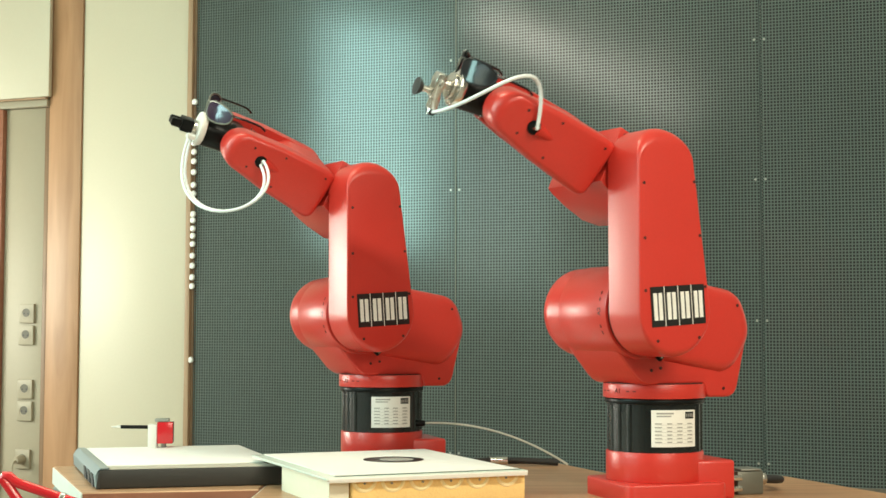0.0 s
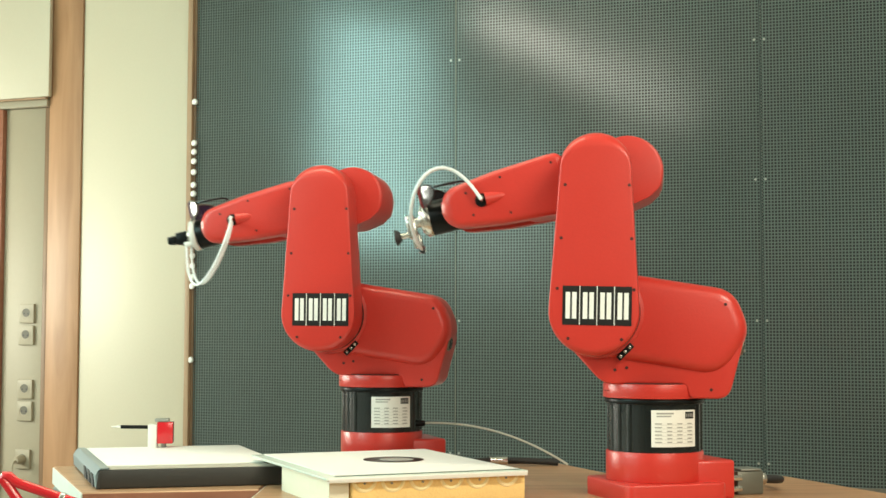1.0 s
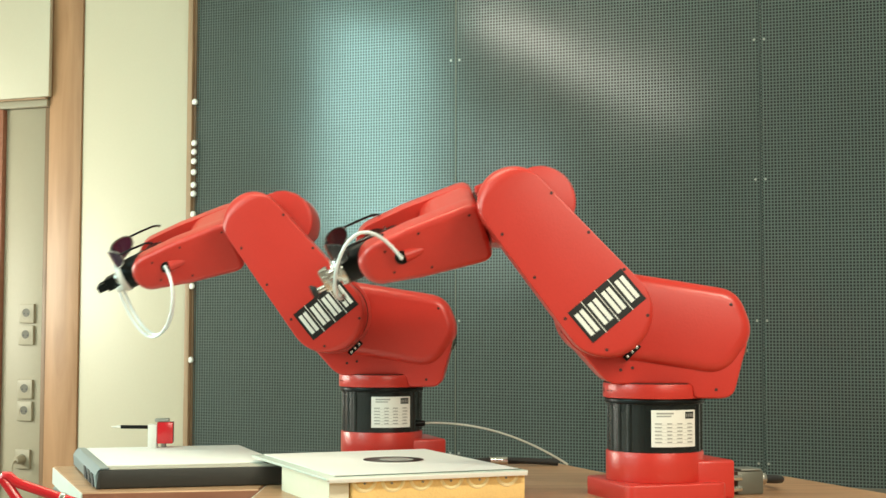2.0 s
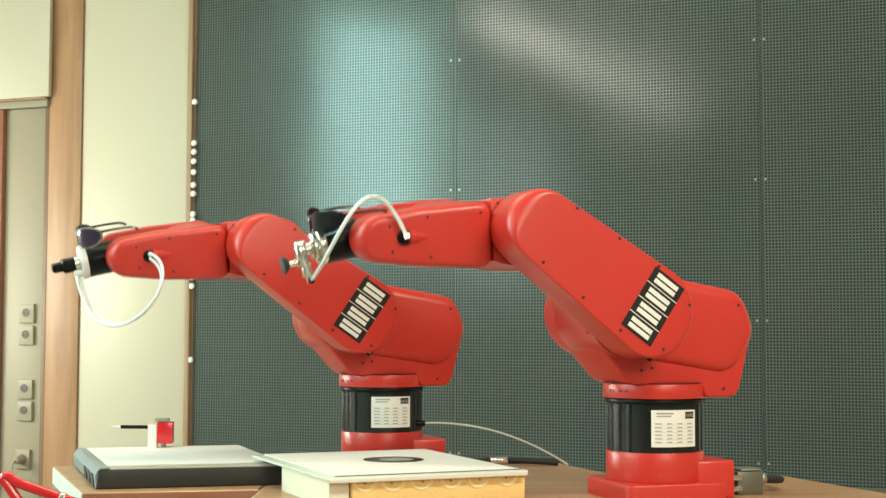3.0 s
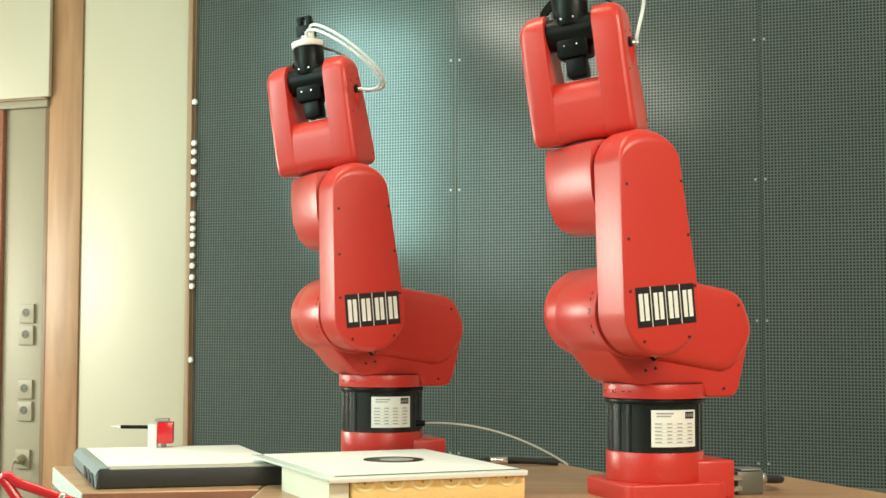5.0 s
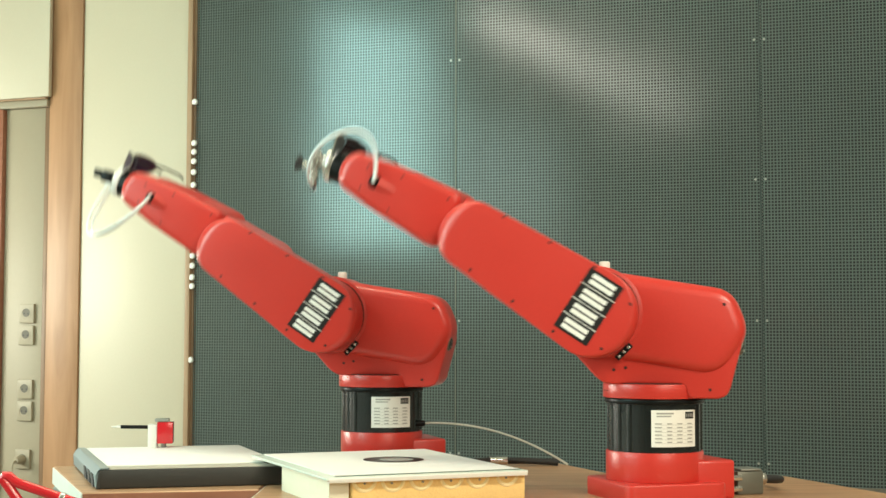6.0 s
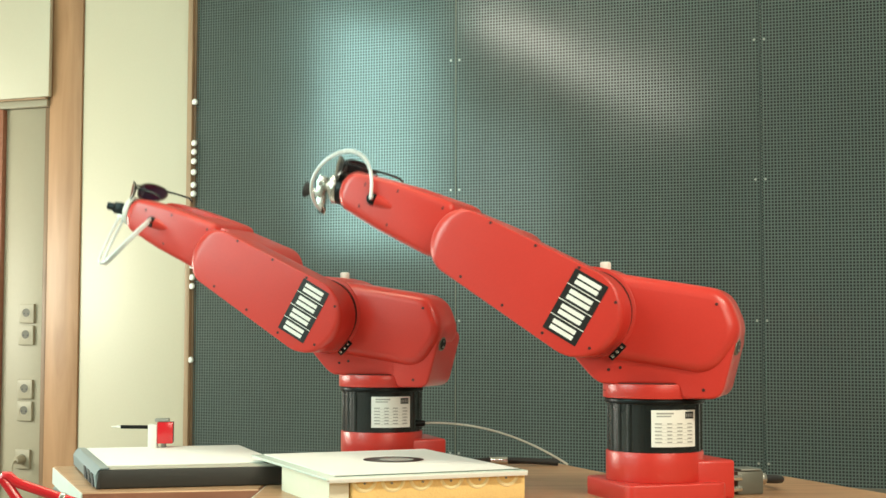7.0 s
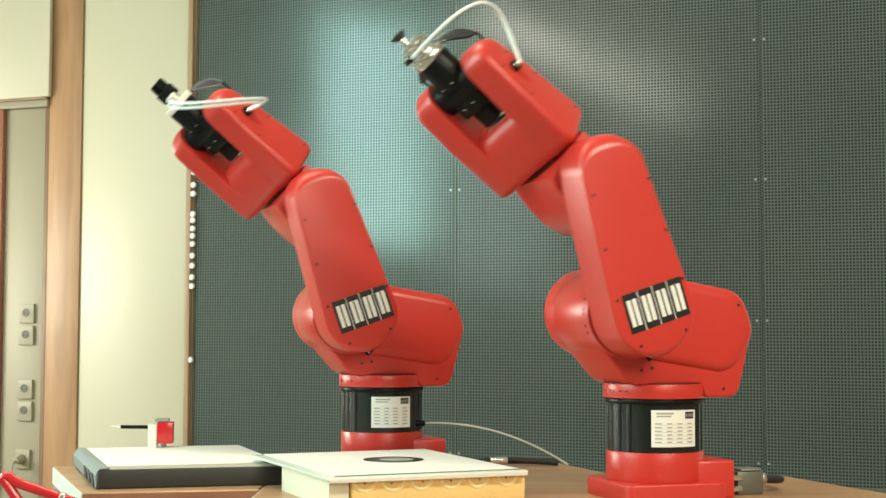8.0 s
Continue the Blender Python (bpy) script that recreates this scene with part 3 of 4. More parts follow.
def robot_forearm(rob):
    fa = None
    for sgn in (1, -1):
        prof = arc(A4, 0, 0.041, -82, 82, 14) + [(0.20, 0.051), (0.090, 0.058)] + arc(0.081, 0.0385, 0.019, 90, 180, 6) + arc(0.081, -0.0385, 0.019, 180, 270, 6) + [(0.090, -0.058), (0.20, -0.051)]
        a, b = (0.047, 0.103) if sgn > 0 else (-0.097, -0.047)
        bm = slab(prof, a, b, "xz", 0.002 if sgn > 0 else 0.026, 0.026 if sgn > 0 else 0.002, 5, vary=lambda w: 0.48 + 0.52 * max(0.0, -w.x) ** 2)
        if fa is None:
            half = [(0.0625, 0.0385), (0.0650, 0.0470), (0.0710, 0.0535), (0.081, 0.0570), (0.090, 0.0572), (0.135, 0.0540), (0.150, 0.0515), (0.162, 0.0455), (0.171, 0.0370), (0.177, 0.0270)]
            slab([(x, -z) for x, z in half] + half[::-1], -0.049, 0.049, "xz", bm=bm)
            fa = part("forearm", bm, RED, rob)
        else:
            part("fork_arm", bm, RED, fa)
    part("slot_plate", box(0.168, 0.1785, -0.026, 0.026, -0.020, 0.020, 0.002), STEEL, fa, "pale plate at the end of the slot")
    screws(fa, [(0.255, 0.1022, 0.022), (0.250, 0.1022, -0.022), (0.18, 0.1022, -0.034), (0.185, 0.1022, 0.036), (0.085, 0.1022, 0.040)], (0, 1, 0), 0.0026)
    part("fairing", cyl((0.150, 0.088, 0.002), (0.222, 0.0995, 0.002), 0.006, 0.0135, 20), RED, fa)
    fit = part("hose_fitting", cyl((0.2285, 0.100, 0.002), (0.2285, 0.107, 0.002), 0.013, n=20, bevel=0.001), BLACK_PLASTIC, fa, "round black hose socket")
    part("nipple", cyl((0.2285, 0.107, 0.002), (0.2285, 0.116, 0.006), 0.0052, n=12), STEEL, fit, "bright metal nipple")
    return fa


def robot_wrist(rob):
    bm = cyl((0.01, 0, 0), (0.074, 0, 0), 0.034, n=40, bevel=0.002)
    cyl((0, -0.046, 0), (0, 0.046, 0), 0.031, n=40, bm=bm)
    box(-0.052, 0.03, -0.032, 0.032, -0.026, 0.026, 0.008, 2, bm=bm)
    box(-0.088, -0.05, -0.019, 0.019, -0.018, 0.018, 0.004, 2, bm=bm)
    wr = part("wrist", bm, BLACK_PLASTIC, rob, "black wrist block in the fork")
    for x in (-0.03, 0.022):
        for y in (-0.012, 0.012):
            part("cap_screw", cyl((x, y, 0.025), (x, y, 0.0345), 0.0018, n=8), STEEL, wr)
            part("cap_screw", cyl((x, y, -0.025), (x, y, -0.0345), 0.0018, n=8), STEEL, wr)
    return wr


def tool_suction(rob):
    """Bright machined fixture with a black suction cup."""
    bm = cyl((-0.011, 0, 0), (0.002, 0, 0), 0.034, n=40, bevel=0.002)
    cyl((0.002, 0, 0), (0.010, 0, 0), 0.024, n=32, bevel=0.001, bm=bm)
    tl = part("tool", bm, STEEL, rob, "bright steel tool flange and fixture")
    part("neck", cyl((0.010, 0, 0), (0.024, 0, -0.002), 0.010, n=18), STEEL, tl)
    bm = box(0.022, 0.040, -0.013, 0.013, -0.030, 0.016, 0.003)
    box(0.018, 0.034, -0.009, 0.009, -0.050, -0.024, 0.002, bm=bm)
    box(0.026, 0.036, -0.026, 0.026, -0.006, 0.006, 0.002, bm=bm)
    part("fixture_block", bm, STEEL, tl)
    part("stem", cyl((0.038, 0, -0.020), (0.058, 0, -0.020), 0.0055, n=14), STEEL, tl)
    part("suction_cup", cyl((0.056, 0, -0.020), (0.068, 0, -0.020), 0.009, 0.0175, 24, 0.002), RUBBER, tl, "black rubber suction cup")
    part("elbow_fitting", cyl((0.022, -0.003, -0.048), (0.022, -0.003, -0.060), 0.0075, n=12, bevel=0.001), STEEL, tl)
    part("hose_socket", cyl((0.0217, -0.010, -0.0563), (0.0222, 0.006, -0.0555), 0.0062, n=12, bevel=0.001), BLACK_PLASTIC, tl)
    for k in range(5):
        a = 2 * math.pi * k / 5
        part("cap_screw", cyl((0.001, 0.028 * math.cos(a), 0.028 * math.sin(a)), (0.006, 0.028 * math.cos(a), 0.028 * math.sin(a)), 0.0034, n=8), STEEL, tl)
    return tl


def tool_gripper(rob):
    """White flange disc with a black two-jaw gripper."""
    tl = part("tool", cyl((-0.011, 0, 0), (0.003, 0, 0), 0.036, n=40, bevel=0.002), WHITE_PLASTIC, rob, "white flange disc with gripper")
    bm = box(0.014, 0.040, -0.018, 0.018, -0.014, 0.014, 0.002)
    part("gripper_body", bm, BLACK_PLASTIC, tl, "black gripper body")
    part("mount", cyl((0.003, 0, 0), (0.015, 0, 0), 0.016, n=24), STEEL, tl)
    for s in (-1, 1):
        bm = box(0.040, 0.060, s * 0.011 - 0.005, s * 0.011 + 0.005, -0.009, 0.009, 0.001)
        box(0.054, 0.062, s * 0.009 - 0.007, s * 0.009 + 0.007, -0.007, 0.007, 0.001, bm=bm)
        part("jaw", bm, BLACK_PLASTIC, tl)
    part("hose_clip", box(0.002, 0.022, 0.006, 0.026, -0.024, -0.012, 0.003), WHITE_PLASTIC, tl, "white hose clip")
    return tl


def sunglasses(label, rim_mat, lens_mat):
    """Wrap-round sunglasses, in the space of the wrist that they sit on: two lenses, rims with bridge, two temples."""
    g = thing("sunglasses", Matrix(), label, "sunglasses", "sunglasses on the robots")

    def place(y, z, lift=0.0):
        k = (y / 0.07) ** 2
        return Vector((0.084 - 0.036 * k + lift, y, z - 0.004 * k))

    front = None
    for s in (1, -1):
        rim = []
        n = 28
        for i in range(n):
            a = 2 * math.pi * i / n
            y = 0.040 + 0.0345 * math.cos(a)
            h = 0.0250 if math.sin(a) < 0 else 0.0170
            z = 0.051 + h * math.copysign(abs(math.sin(a)) ** 0.8, math.sin(a)) + 0.004 * math.cos(a)
            rim.append((s * y, z))
        bm = bmesh.new()
        outer = [bm.verts.new(place(y, z, 0.0010)) for y, z in rim]
        inner = [bm.verts.new(place(y, z, -0.0010)) for y, z in rim]
        mids = []
        for lift in (0.0022, 0.0002):
            ring = [bm.verts.new(place(s * 0.037 + (y - s * 0.037) * 0.5, 0.050 + (z - 0.050) * 0.5, lift)) for y, z in rim]
            mids.append((ring, bm.verts.new(place(s * 0.037, 0.050, lift + 0.0006))))
        for i in range(n):
            j = (i + 1) % n
            bm.faces.new((outer[i], outer[j], inner[j], inner[i]))
            for edge, (ring, c) in zip((outer, inner), mids):
                bm.faces.new((edge[i], edge[j], ring[j], ring[i]))
                bm.faces.new((ring[i], ring[j], c))
        part("lens", bm, lens_mat, g, "dark reflecting lens")
        pts = [place(y, z) for y, z in rim]
        bm = tube(pts + pts[:2], 0.0021, 8)
        if front is None:
            tube([place(y, 0.056 + 0.002 * math.cos(y * 120)) for y in (-0.010, -0.005, 0.0, 0.005, 0.010)], 0.0022, 8, bm=bm)
        front = part("rim", bm, rim_mat, g, "slim dark rim")
        hinge = place(s * 0.072, 0.060)
        part("temple", tube([hinge, hinge + Vector((-0.006, s * 0.004, 0.0)), Vector((0.015, s * 0.075, 0.0555)), Vector((-0.008, s * 0.0755, 0.0540)),
                             Vector((-0.018, s * 0.0755, 0.0530)), Vector((-0.026, s * 0.075, 0.0500)), Vector((-0.032, s * 0.074, 0.0460))], 0.0026, 8), GLOSS_BLACK, g, "long thin black temple")
    return g


def segment_mesh(length, r):
    bm = cyl((0, 0, -length / 2), (0, 0, length / 2), r, n=12)
    bmesh.ops.create_uvsphere(bm, u_segments=12, v_segments=6, radius=r, matrix=Matrix.Translation((0, 0, length / 2)))
    bmesh.ops.create_uvsphere(bm, u_segments=12, v_segments=6, radius=r, matrix=Matrix.Translation((0, 0, -length / 2)))
    return bm


NSEG = 26


def make_robot(name, m, label, tool, hoses, seg_len, radius):
    rob = thing(name, m, label, "robot", "robot arms")
    moving = {"base": robot_base(rob), "shoulder": robot_shoulder(rob), "upper_arm": robot_upper_arm(rob), "elbow": robot_elbow(rob),
              "forearm": robot_forearm(rob), "wrist": robot_wrist(rob), "tool": tool(rob)}
    lines = []
    for _ in range(hoses):
        first = part("hose_piece", segment_mesh(seg_len, radius), HOSE, rob, "milky white air hose")
        lines.append([first] + [share(first, Matrix()) for _ in range(NSEG - 1)])
        for o in lines[-1][1:]:
            tagged(o, "milky white air hose")
    return rob, moving, lines


ROBOT_A = make_robot("robot_arm", pose(0.4056, 2.6929, TOP), "red six-axis robot arm with suction tool on black column", tool_suction, 1, 0.0142, 0.0034)
ROBOT_B = make_robot("robot_arm", pose(-0.1388, 3.2031, TOP), "red six-axis robot arm with two-jaw gripper and white hoses", tool_gripper, 2, 0.0172, 0.0032)


GLASSES_A = sunglasses("plain black sunglasses worn on the robot wrist", GLOSS_BLACK, GLOSS_BLACK)
GLASSES_B = sunglasses("dark sunglasses with purple lenses and metal rims on a robot", DARK_METAL, PURPLE_LENS)


# ---------------------------------------------------------------- things on the tables


def light_box():
    m = Matrix.Translation((-0.681, 2.789, TOP)) @ pose(0, 0, 0, 0, 0, 19.5)
    lb = thing("light_box", m, "flat charcoal light box with white top on the side table", "light box")
    part("body", slab([(0.0, 0.0), (0.380, -0.034), (0.380, 0.49), (0.0, 0.51)], 0.0015, 0.0375, "xy", 0.002, 0.002, 2), CHARCOAL, lb)
    part("lid", slab(rounded([(0.022, 0.062), (0.377, 0.040), (0.377, 0.486), (0.022, 0.506)], 0.006), 0.038, 0.0415, "xy", 0, 0.002, 2), WHITE, lb, "plain white top")
    part("front_strip", slab([(0.022, 0.004), (0.377, -0.028), (0.377, 0.038), (0.022, 0.060)], 0.038, 0.0395, "xy", 0, 0.001, 1), BEIGE, lb, "beige sloping front strip")
    part("front_corner", slab([(-0.005, 0.0015), (0.000, 0.034), (0.004, 0.0375), (0.004, 0.0015)], -0.003, 0.003, "xz", 0.0006, 0.0, 1), CHARCOAL, lb)
    end = rounded([(-0.005, 0.003), (-0.0065, 0.028), (0.004, 0.0425), (0.021, 0.0425), (0.021, 0.038), (-0.0005, 0.038), (-0.0005, 0.003)], 0.003)
    side = part("side_panel", slab(end, 0.003, 0.510, "xz", 0.0008, 0.0008, 1), BLUE_GREY, lb, "blue-grey rounded end panel")
    for k in range(3):
        y = 0.020 + k * 0.075
        part("vent_slot", slab([(y, 0.004), (y + 0.046, 0.004), (y + 0.066, 0.027), (y + 0.020, 0.027)], -0.0080, -0.0055, "yz"), RUBBER, side)
    for x, y in ((0.03, 0.03), (0.355, 0.03), (0.03, 0.48), (0.355, 0.48)):
        part("foot", cyl((x, y, 0.0), (x, y, 0.0018), 0.012, n=14), RUBBER, lb)


def stamp():
    m = pose(-0.664, 3.30, TOP + 0.041, 0, 0, 6)
    s = thing("marking_holder", m, "red and white block holder with a dark pen", "holder")
    part("white_block", box(-0.026, -0.005, -0.016, 0.016, 0.0, 0.054, 0.002), WHITE_PLASTIC, s, "plain white block")
    part("red_block", box(-0.0045, 0.032, -0.018, 0.018, 0.010, 0.060, 0.002), GLOSS_RED, s, "glossy red block")
    part("post", cyl((0.010, 0, 0.0), (0.010, 0, 0.010), 0.006, n=14), GREY_METAL, s)
    part("cap", box(-0.010, 0.022, -0.017, 0.017, 0.0605, 0.068, 0.002), GREY_METAL, s, "grey metal cap")
    pen = part("pen", cyl((-0.090, 0, 0.0485), (-0.0262, 0, 0.0475), 0.0042, n=14, bevel=0.001), BLACK_PLASTIC, s, "dark pen held sideways")
    part("tip", cyl((-0.112, 0, 0.0487), (-0.090, 0, 0.0485), 0.0012, 0.0038, 12), WHITE_PLASTIC, pen, "pale pen tip")


def foam_and_plate():
    c = Vector((-0.205, 2.483, 0))
    ang = math.degrees(math.atan2(0.153, 0.366))
    m = Matrix.Translation((c.x, c.y, TOP)) @ pose(0, 0, 0, 0, 0, ang)
    fb = thing("foam_block", m, "orange egg-crate foam block under the white plate", "foam")
    part("core", box(0.053, 0.397, 0.014, 0.14, 0.0, 0.0500, 0.004), FOAM, fb)
    first = None
    for i in range(6):
        x = 0.077 + 0.056 * i
        if first is None:
            bm = tube([Vector((0.021 * math.cos(radians(a)), 0.0022, 0.021 * math.sin(radians(a)))) for a in range(186, 355, 12)], 0.0042, 8)
            first = part("foam_bump", bm, PALE_FOAM, fb, "rounded pale foam bump")
            first.matrix_basis = pose(x, 0.0138, 0.0490)
            dot = part("pinhole", cyl((0, 0.001, 0), (0, -0.0019, 0), 0.0022, n=8), PRINT, fb, "small dark pit in the foam")
            dot.matrix_basis = pose(x, 0.0138, 0.0415)
        else:
            dx, dz = 0.003 * rng.uniform(-1, 1), 0.0015 * rng.uniform(-1, 0.3)
            share(first, pose(x + dx, 0.0138, 0.0490 + dz) @ pose(0, 0, 0, 0, rng.uniform(-8, 8), 0))
            share(dot, pose(x + dx + 0.004 * rng.uniform(-1, 1), 0.0138, 0.0415 + dz))
    cb = thing("card_box", m, "pale cream flat box under the white plate", "box")
    bm = box(0.012, 0.360, 0.145, 0.32, 0.0, 0.0495)
    box(0.012, 0.049, 0.020, 0.145, 0.0, 0.0495, bm=bm)
    part("body", bm, PALE, cb)
    pl = thing("white_plate", m, "pale glass plate with white sheet and a dark ring", "plate")
    part("glass_plate", slab(rounded([(0.0, 0.0), (0.397, 0.0), (0.397, 0.508), (0.0, 0.508)], 0.004), 0.0505, 0.0550, "xy", 0.0, 0.0012, 2), GLASS_EDGE, pl, "pale greenish plate")
    part("sheet", box(0.024, 0.388, 0.022, 0.500, 0.0552, 0.0562), WHITE, pl, "plain white sheet")
    part("edge_groove", box(0.022, 0.390, 0.0165, 0.0215, 0.0552, 0.0565), GREEN_LINE, pl, "thin dark green line at the sheet")
    part("front_lip", box(0.004, 0.393, -0.004, -0.0005, 0.046, 0.0540, 0.001), WHITE_PLASTIC, pl)
    cx, cy = 0.233, 0.282
    ring = part("ring", slab(arc(cx, cy, 0.061, 0, 351, 39), 0.0563, 0.0571, "xy"), LOGO_BLACK, pl, "dark round ring")
    part("ring_centre", slab(arc(cx + 0.004, cy - 0.008, 0.034, 0, 350, 35), 0.0572, 0.0577, "xy"), PRINT, ring, "grey centre of the ring")


light_box()
stamp()
foam_and_plate()


def base_connector():
    """Grey plug and black cable at the foot of the near robot."""
    m = Matrix.Translation((0.4056, 2.6929, TOP)) @ pose(0, 0, 0, 0, 0, 17)
    t = thing("cable_plug", m, "grey metal cable plug at the robot foot", "plug")
    part("housing", box(0.164, 0.221, -0.024, 0.022, 0.0, 0.046, 0.004), DARK_METAL, t, "matt grey plug housing")
    for z in (0.013, 0.034):
        bm = cyl((0.132, -0.024, z), (0.150, -0.025, z), 0.0085, n=16, bevel=0.002)
        box(0.146, 0.172, -0.030, -0.0245, z - 0.0055, z + 0.0045, 0.0015, bm=bm)
        cyl((0.152, -0.027, z), (0.152, -0.034, z), 0.0048, n=12, bevel=0.001, bm=bm)
        part("latch", bm, STEEL, t, "bright metal latch")
    part("cover", box(0.170, 0.215, -0.0265, 0.0245, 0.0465, 0.0495, 0.001), GREY_METAL, t)
    part("gland", cyl((0.221, 0, 0.028), (0.236, 0, 0.028), 0.0125, n=18, bevel=0.002), STEEL, t, "bright cable gland")
    pts = bezier(Vector((0.236, 0, 0.028)), Vector((0.310, 0, 0.026)), Vector((0.300, 0.06, 0.010)), Vector((0.285, 0.26, 0.008)), 18)
    part("cable", tube(pts, 0.0075, 12), RUBBER, t, "black rubber cable")


def far_cables():
    m = pose(-0.1388, 3.2031, TOP)
    t = thing("air_line", m, "thin grey hose curving from the far robot column", "hose")
    pts = bezier(Vector((0.088, -0.03, 0.107)), Vector((0.20, -0.01, 0.112)), Vector((0.31, 0.03, 0.083)), Vector((0.430, 0.07, 0.006)), 26)
    part("line", tube(pts, 0.0023, 8), AIR, t)
    part("fitting", cyl((0.078, -0.033, 0.107), (0.098, -0.028, 0.107), 0.007, n=12, bevel=0.001), BLACK_PLASTIC, t)
    t = thing("power_cable", m, "black cable with silver connector on the table", "cable")
    pts = bezier(Vector((0.13, 0.05, 0.012)), Vector((0.22, 0.09, 0.012)), Vector((0.30, 0.11, 0.014)), Vector((0.41, 0.10, 0.008)), 20)
    part("cord", tube(pts, 0.0075, 10), RUBBER, t)
    part("sleeve", tube([pts[9], pts[11], pts[12]], 0.0098, 14), STEEL, t, "silver connector sleeve")
    part("ferrule", cyl(pts[2], pts[4], 0.011, n=14, bevel=0.002), GREY_METAL, t)


base_connector()
far_cables()


def red_frame():
    """Red tubular frame of a trolley standing on the floor beside the tables."""
    t = thing("trolley_frame", pose(0, 0, 0), "glossy red tubular trolley frame on the floor", "trolley")
    y = 2.30
    bend, c, foot = Vector((-0.719, y, 0.824)), Vector((-0.575, y, 0.776)), Vector((-0.655, y, 0.0))
    knee = Vector((-0.685, y, 0.778))
    rail = [knee, knee.lerp(bend, 0.5), knee.lerp(bend, 0.8), bend + Vector((0.0005, 0, -0.002)), bend + Vector((0.004, 0, 0.003)), bend + Vector((0.011, 0, 0.003)), bend.lerp(c, 0.16), bend.lerp(c, 0.30), bend.lerp(c, 0.6), c]
    part("top_rail", tube(rail, 0.0082, 14), GLOSS_RED, t)
    part("leg", tube([knee, knee.lerp(foot, 0.05), knee.lerp(foot, 0.5), foot], 0.0082, 14), GLOSS_RED, t)
    part("leg", tube([c, c.lerp(Vector((-0.52, y, 0.0)), 0.5), Vector((-0.52, y, 0.0))], 0.0082, 14), GLOSS_RED, t)
    part("lower_rail", tube([knee.lerp(foot, 0.8), Vector((-0.530, y, 0.155))], 0.007, 12), GLOSS_RED, t)
    part("chrome_collar", cyl(bend.lerp(c, 0.66), bend.lerp(c, 0.72), 0.0092, n=18, bevel=0.001), STEEL, t, "bright collar on the tube")


red_frame()


# ---------------------------------------------------------------- motion of the robots
def curve(knots, t):
    """Smooth value through (time, value) knots."""
    ts, vs = [k[0] for k in knots], [k[1] for k in knots]
    if t <= ts[0]:
        return vs[0]
    if t >= ts[-1]:
        return vs[-1]
    i = max(k for k in range(len(ts) - 1) if ts[k] <= t)

    def slope(j):
        if j == 0:
            return (vs[1] - vs[0]) / (ts[1] - ts[0])
        if j == len(ts) - 1:
            return (vs[j] - vs[j - 1]) / (ts[j] - ts[j - 1])
        h0, h1 = ts[j] - ts[j - 1], ts[j + 1] - ts[j]
        return ((vs[j] - vs[j - 1]) / h0 * h1 + (vs[j + 1] - vs[j]) / h1 * h0) / (h0 + h1)

    h = ts[i + 1] - ts[i]
    u = (t - ts[i]) / h
    m0, m1 = slope(i) * h, slope(i + 1) * h
    return (2 * u ** 3 - 3 * u * u + 1) * vs[i] + (u ** 3 - 2 * u * u + u) * m0 + (3 * u * u - 2 * u ** 3) * vs[i + 1] + (u ** 3 - u * u) * m1


# degrees: heading, lean of the upper arm, rise of the forearm, its twist, and the bend of the wrist
HEADING = [(0, 211.5), (0.3, 205.5), (0.5, 192.0), (0.7, 178.0), (1, 171.2), (1.5, 171.4), (1.7, 172.7), (2.8, 200.7), (3.2, 201.8), (3.5, 202.0), (4, 201.1), (4.2, 200.4), (4.5, 199.4), (4.7, 202.3), (5.8, 187.1), (6, 169.6), (6.2, 157.4), (6.5, 152.2), (7, 161.6), (7.3, 172.7), (7.6, 185.6), (8, 201.6)]
LEAN = [(0, 3.9), (0.3, 6.6), (0.5, 10.1), (0.7, 12.7), (1, -1.2), (1.5, 5.5), (1.7, 22.1), (2.8, 56.1), (3.2, 53.4), (3.5, 49.0), (4, 33.7), (4.2, 26.6), (4.5, 14.1), (4.7, 6.8), (5.8, 42.4), (6, 57.0), (6.2, 64.2), (6.5, 67.5), (7, 59.6), (7.3, 50.9), (7.6, 38.3), (8, 17.6)]
RISE = [(0, 24.8), (0.3, 19.0), (0.5, 7.6), (0.7, -5.6), (1, -13.2), (1.5, -16.5), (1.7, -17.2), (2.8, -9.7), (3.2, 2.9), (3.5, 13.7), (4, 33.1), (4.2, 45.3), (4.5, 61.5), (4.7, 73.3), (5.8, 43.9), (6, 28.4), (6.2, 17.9), (6.5, 13.7), (7, 23.6), (7.3, 31.0), (7.6, 37.6), (8, 36.3)]
TWIST = [(0, -25.9), (0.3, -25.0), (0.5, -19.5), (0.7, -8.3), (1, -1.1), (1.5, -16.5), (1.7, -19.5), (2.8, -9.5), (3.0, -7.0), (3.2, -3.0), (3.5, -1.0), (4, 19.7), (4.2, 22.1), (4.5, 36.5), (4.7, 45.0), (5.8, 1.3), (6, -2.1), (6.2, -7.9), (6.5, -8.1), (7, -0.8), (7.3, 10.4), (7.6, 25.9), (8, 38.4)]
BEND = [(0, -12.1), (0.3, -9.2), (0.5, -11.6), (0.7, -1.8), (1, -0.1), (1.5, 5.2), (1.7, -4.3), (2.8, -2.9), (3.2, -15.5), (3.5, -13.9), (4, -14.0), (4.2, -12.0), (4.5, -3.0), (4.7, 6.0), (5.8, -14.7), (6, -8.9), (6.2, -4.8), (6.5, -1.3), (7, -9.3), (7.3, -9.5), (7.6, -9.1), (8, 4.0)]


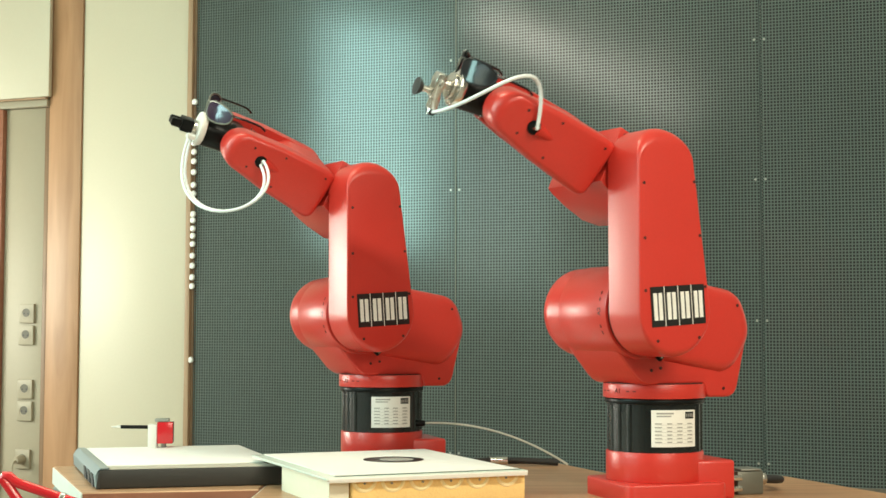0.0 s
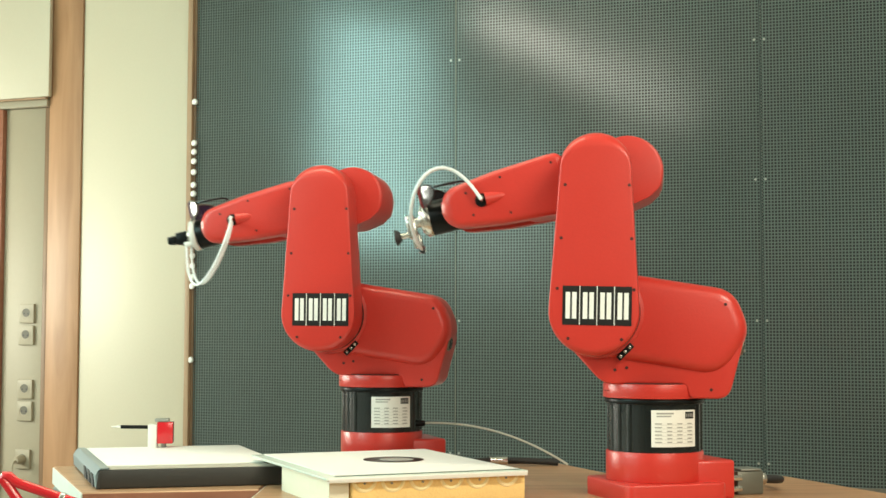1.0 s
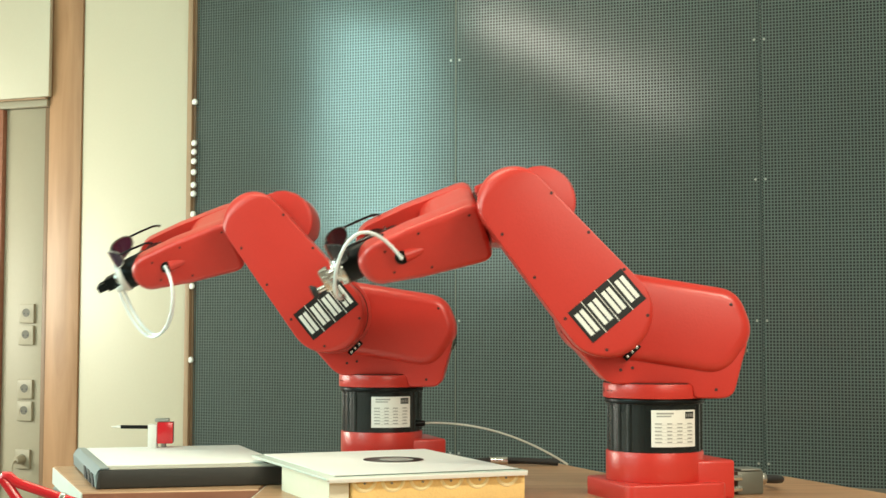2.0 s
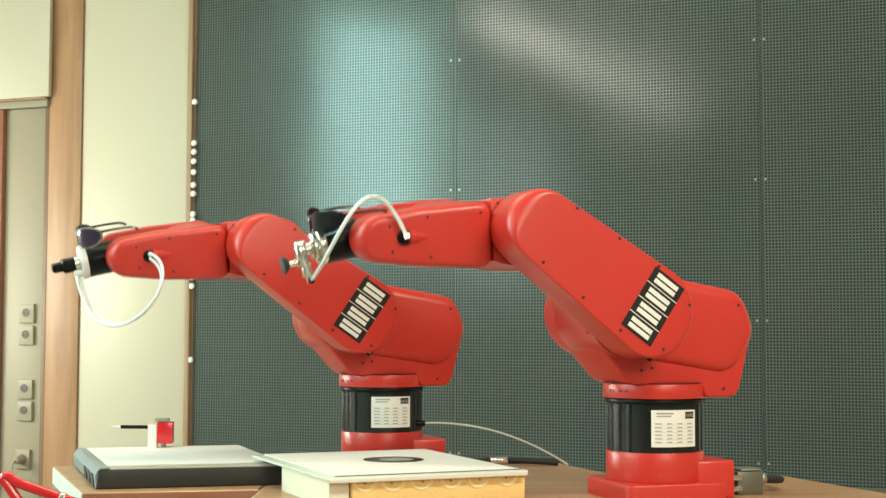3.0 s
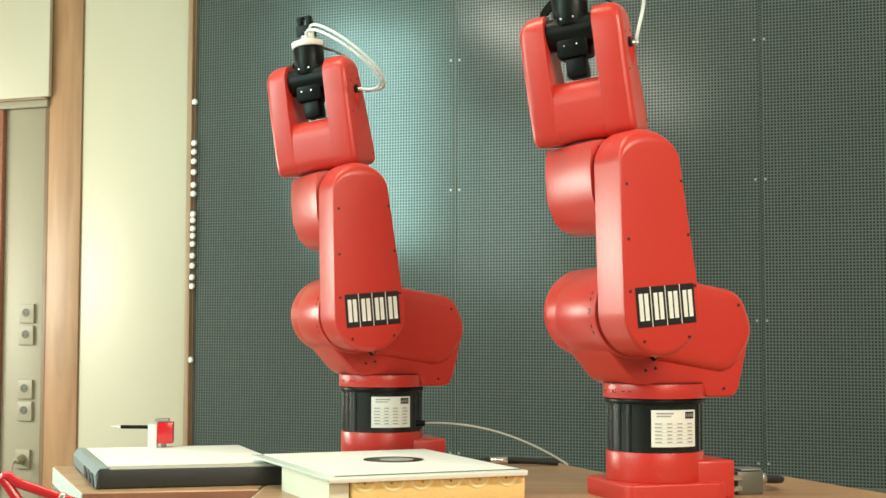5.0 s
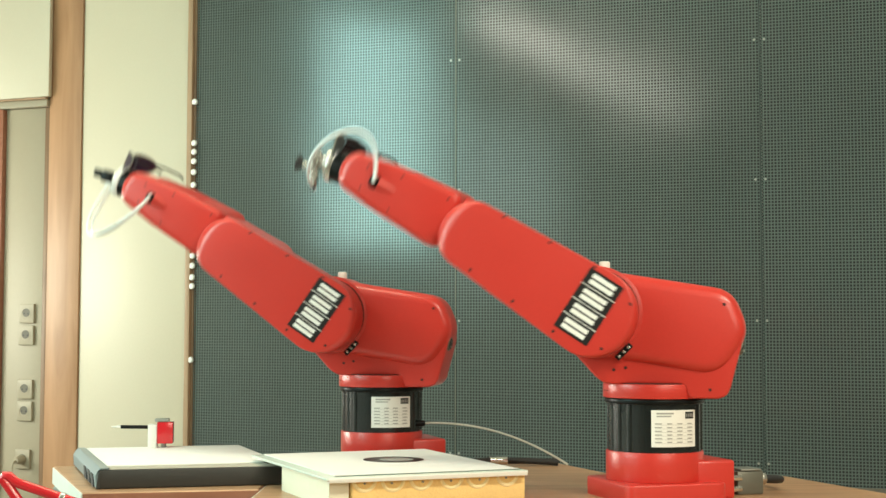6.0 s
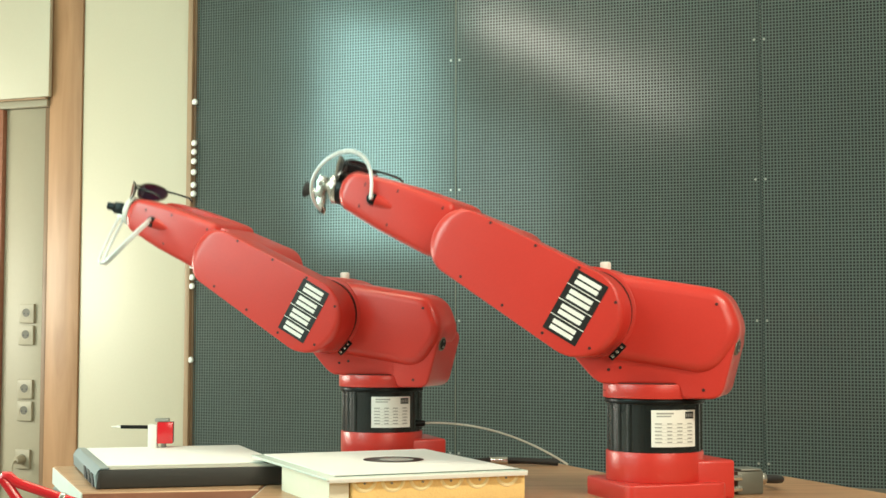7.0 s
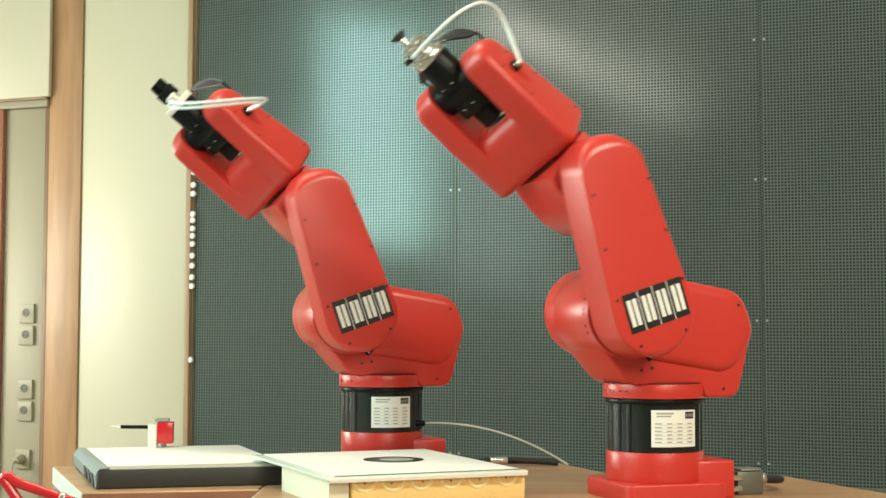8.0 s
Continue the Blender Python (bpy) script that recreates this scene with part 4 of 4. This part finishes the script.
def arm_poses(t):
    h, lean, rise, twist, bend = (curve(k, t) for k in (HEADING, LEAN, RISE, TWIST, BEND))
    turn = pose(0, 0, 0, 0, 0, h)
    upper = turn @ pose(A1, 0, D1, 0, lean, 0)
    elbow = turn @ Matrix.Translation((turn.inverted() @ (upper @ Vector((0, 0, A2))))) @ pose(0, 0, 0, 0, -rise, 0)
    fore = elbow @ pose(0, 0, 0, twist, 0, 0)
    wrist = fore @ pose(A4, 0, 0, 0, -bend, 0)
    return {"shoulder": turn, "upper_arm": upper, "elbow": elbow, "forearm": fore, "wrist": wrist}


def hose_line(fore, tool, start, end, reach_a, reach_b, n):
    """Points at even steps along a hose from the forearm fitting to the tool."""
    a, b = Vector(start), Vector(end)
    p = bezier(fore @ a, fore @ (a + Vector(reach_a)), tool @ (b + Vector(reach_b)), tool @ b, 60)
    length = sum((u - v).length for u, v in zip(p, p[1:]))
    out, want, run = [p[0]], length / n, 0.0
    for u, v in zip(p, p[1:]):
        d = (v - u).length
        while run + d >= want * len(out) and len(out) < n:
            out.append(u.lerp(v, (want * len(out) - run) / d))
        run += d
    return out + [p[-1]]


TIMES = [i / 15 for i in range(121)]


def motions():
    for (rob, moving, lines), lag, spin, ends, worn, seat in ((ROBOT_A, 0.0, 0.0, HOSE_A, GLASSES_A, (0.004, 0, -0.004)), (ROBOT_B, 0.028, 0.0, HOSE_B, GLASSES_B, (-0.002, 0, 0.007))):
        rows = {k: [] for k in ("shoulder", "upper_arm", "elbow", "forearm", "wrist", "tool")}
        hose_rows = [[[] for _ in range(NSEG)] for _ in lines]
        for t in TIMES:
            p = arm_poses(t - lag)
            p["tool"] = p["wrist"] @ pose(0.085, 0, 0, spin, 0, 0)
            for k in rows:
                rows[k].append((t, p[k]))
            for line, (start, end, reach_a, reach_b) in zip(hose_rows, ends):
                pts = hose_line(p["forearm"], p["tool"], start, end, reach_a, reach_b, NSEG)
                for i in range(NSEG):
                    d = pts[i + 1] - pts[i]
                    line[i].append((t, Matrix.Translation((pts[i] + pts[i + 1]) / 2) @ d.to_track_quat("Z", "Y").to_matrix().to_4x4()))
        for k in rows:
            walk(moving[k], rows[k])
        walk(worn, [(t, rob.matrix_basis @ m @ pose(A4, 0, 0, 0, -1.0 * curve(BEND, t - lag), 0) @ pose(*seat)) for t, m in rows["forearm"]])
        for line, objects in zip(hose_rows, lines):
            for piece_rows, ob in zip(line, objects):
                walk(ob, piece_rows)


# fitting on the forearm, port on the tool, and how the hose leaves each
HOSE_A = [((0.2285, 0.116, 0.004), (0.0217, -0.0024, -0.0563), (0.0618, -0.0351, 0.1707), (0.0116, 0.2312, 0.0676))]
HOSE_B = [((0.2285, 0.116, 0.008), (0.0171, 0.0184, -0.0164), (-0.0635, 0.1838, -0.0325), (0.0219, 0.0916, -0.2405)),
          ((0.2285, 0.116, -0.003), (0.0091, 0.0104, -0.0184), (-0.0535, 0.1738, -0.0405), (0.0179, 0.0866, -0.2255))]
motions()
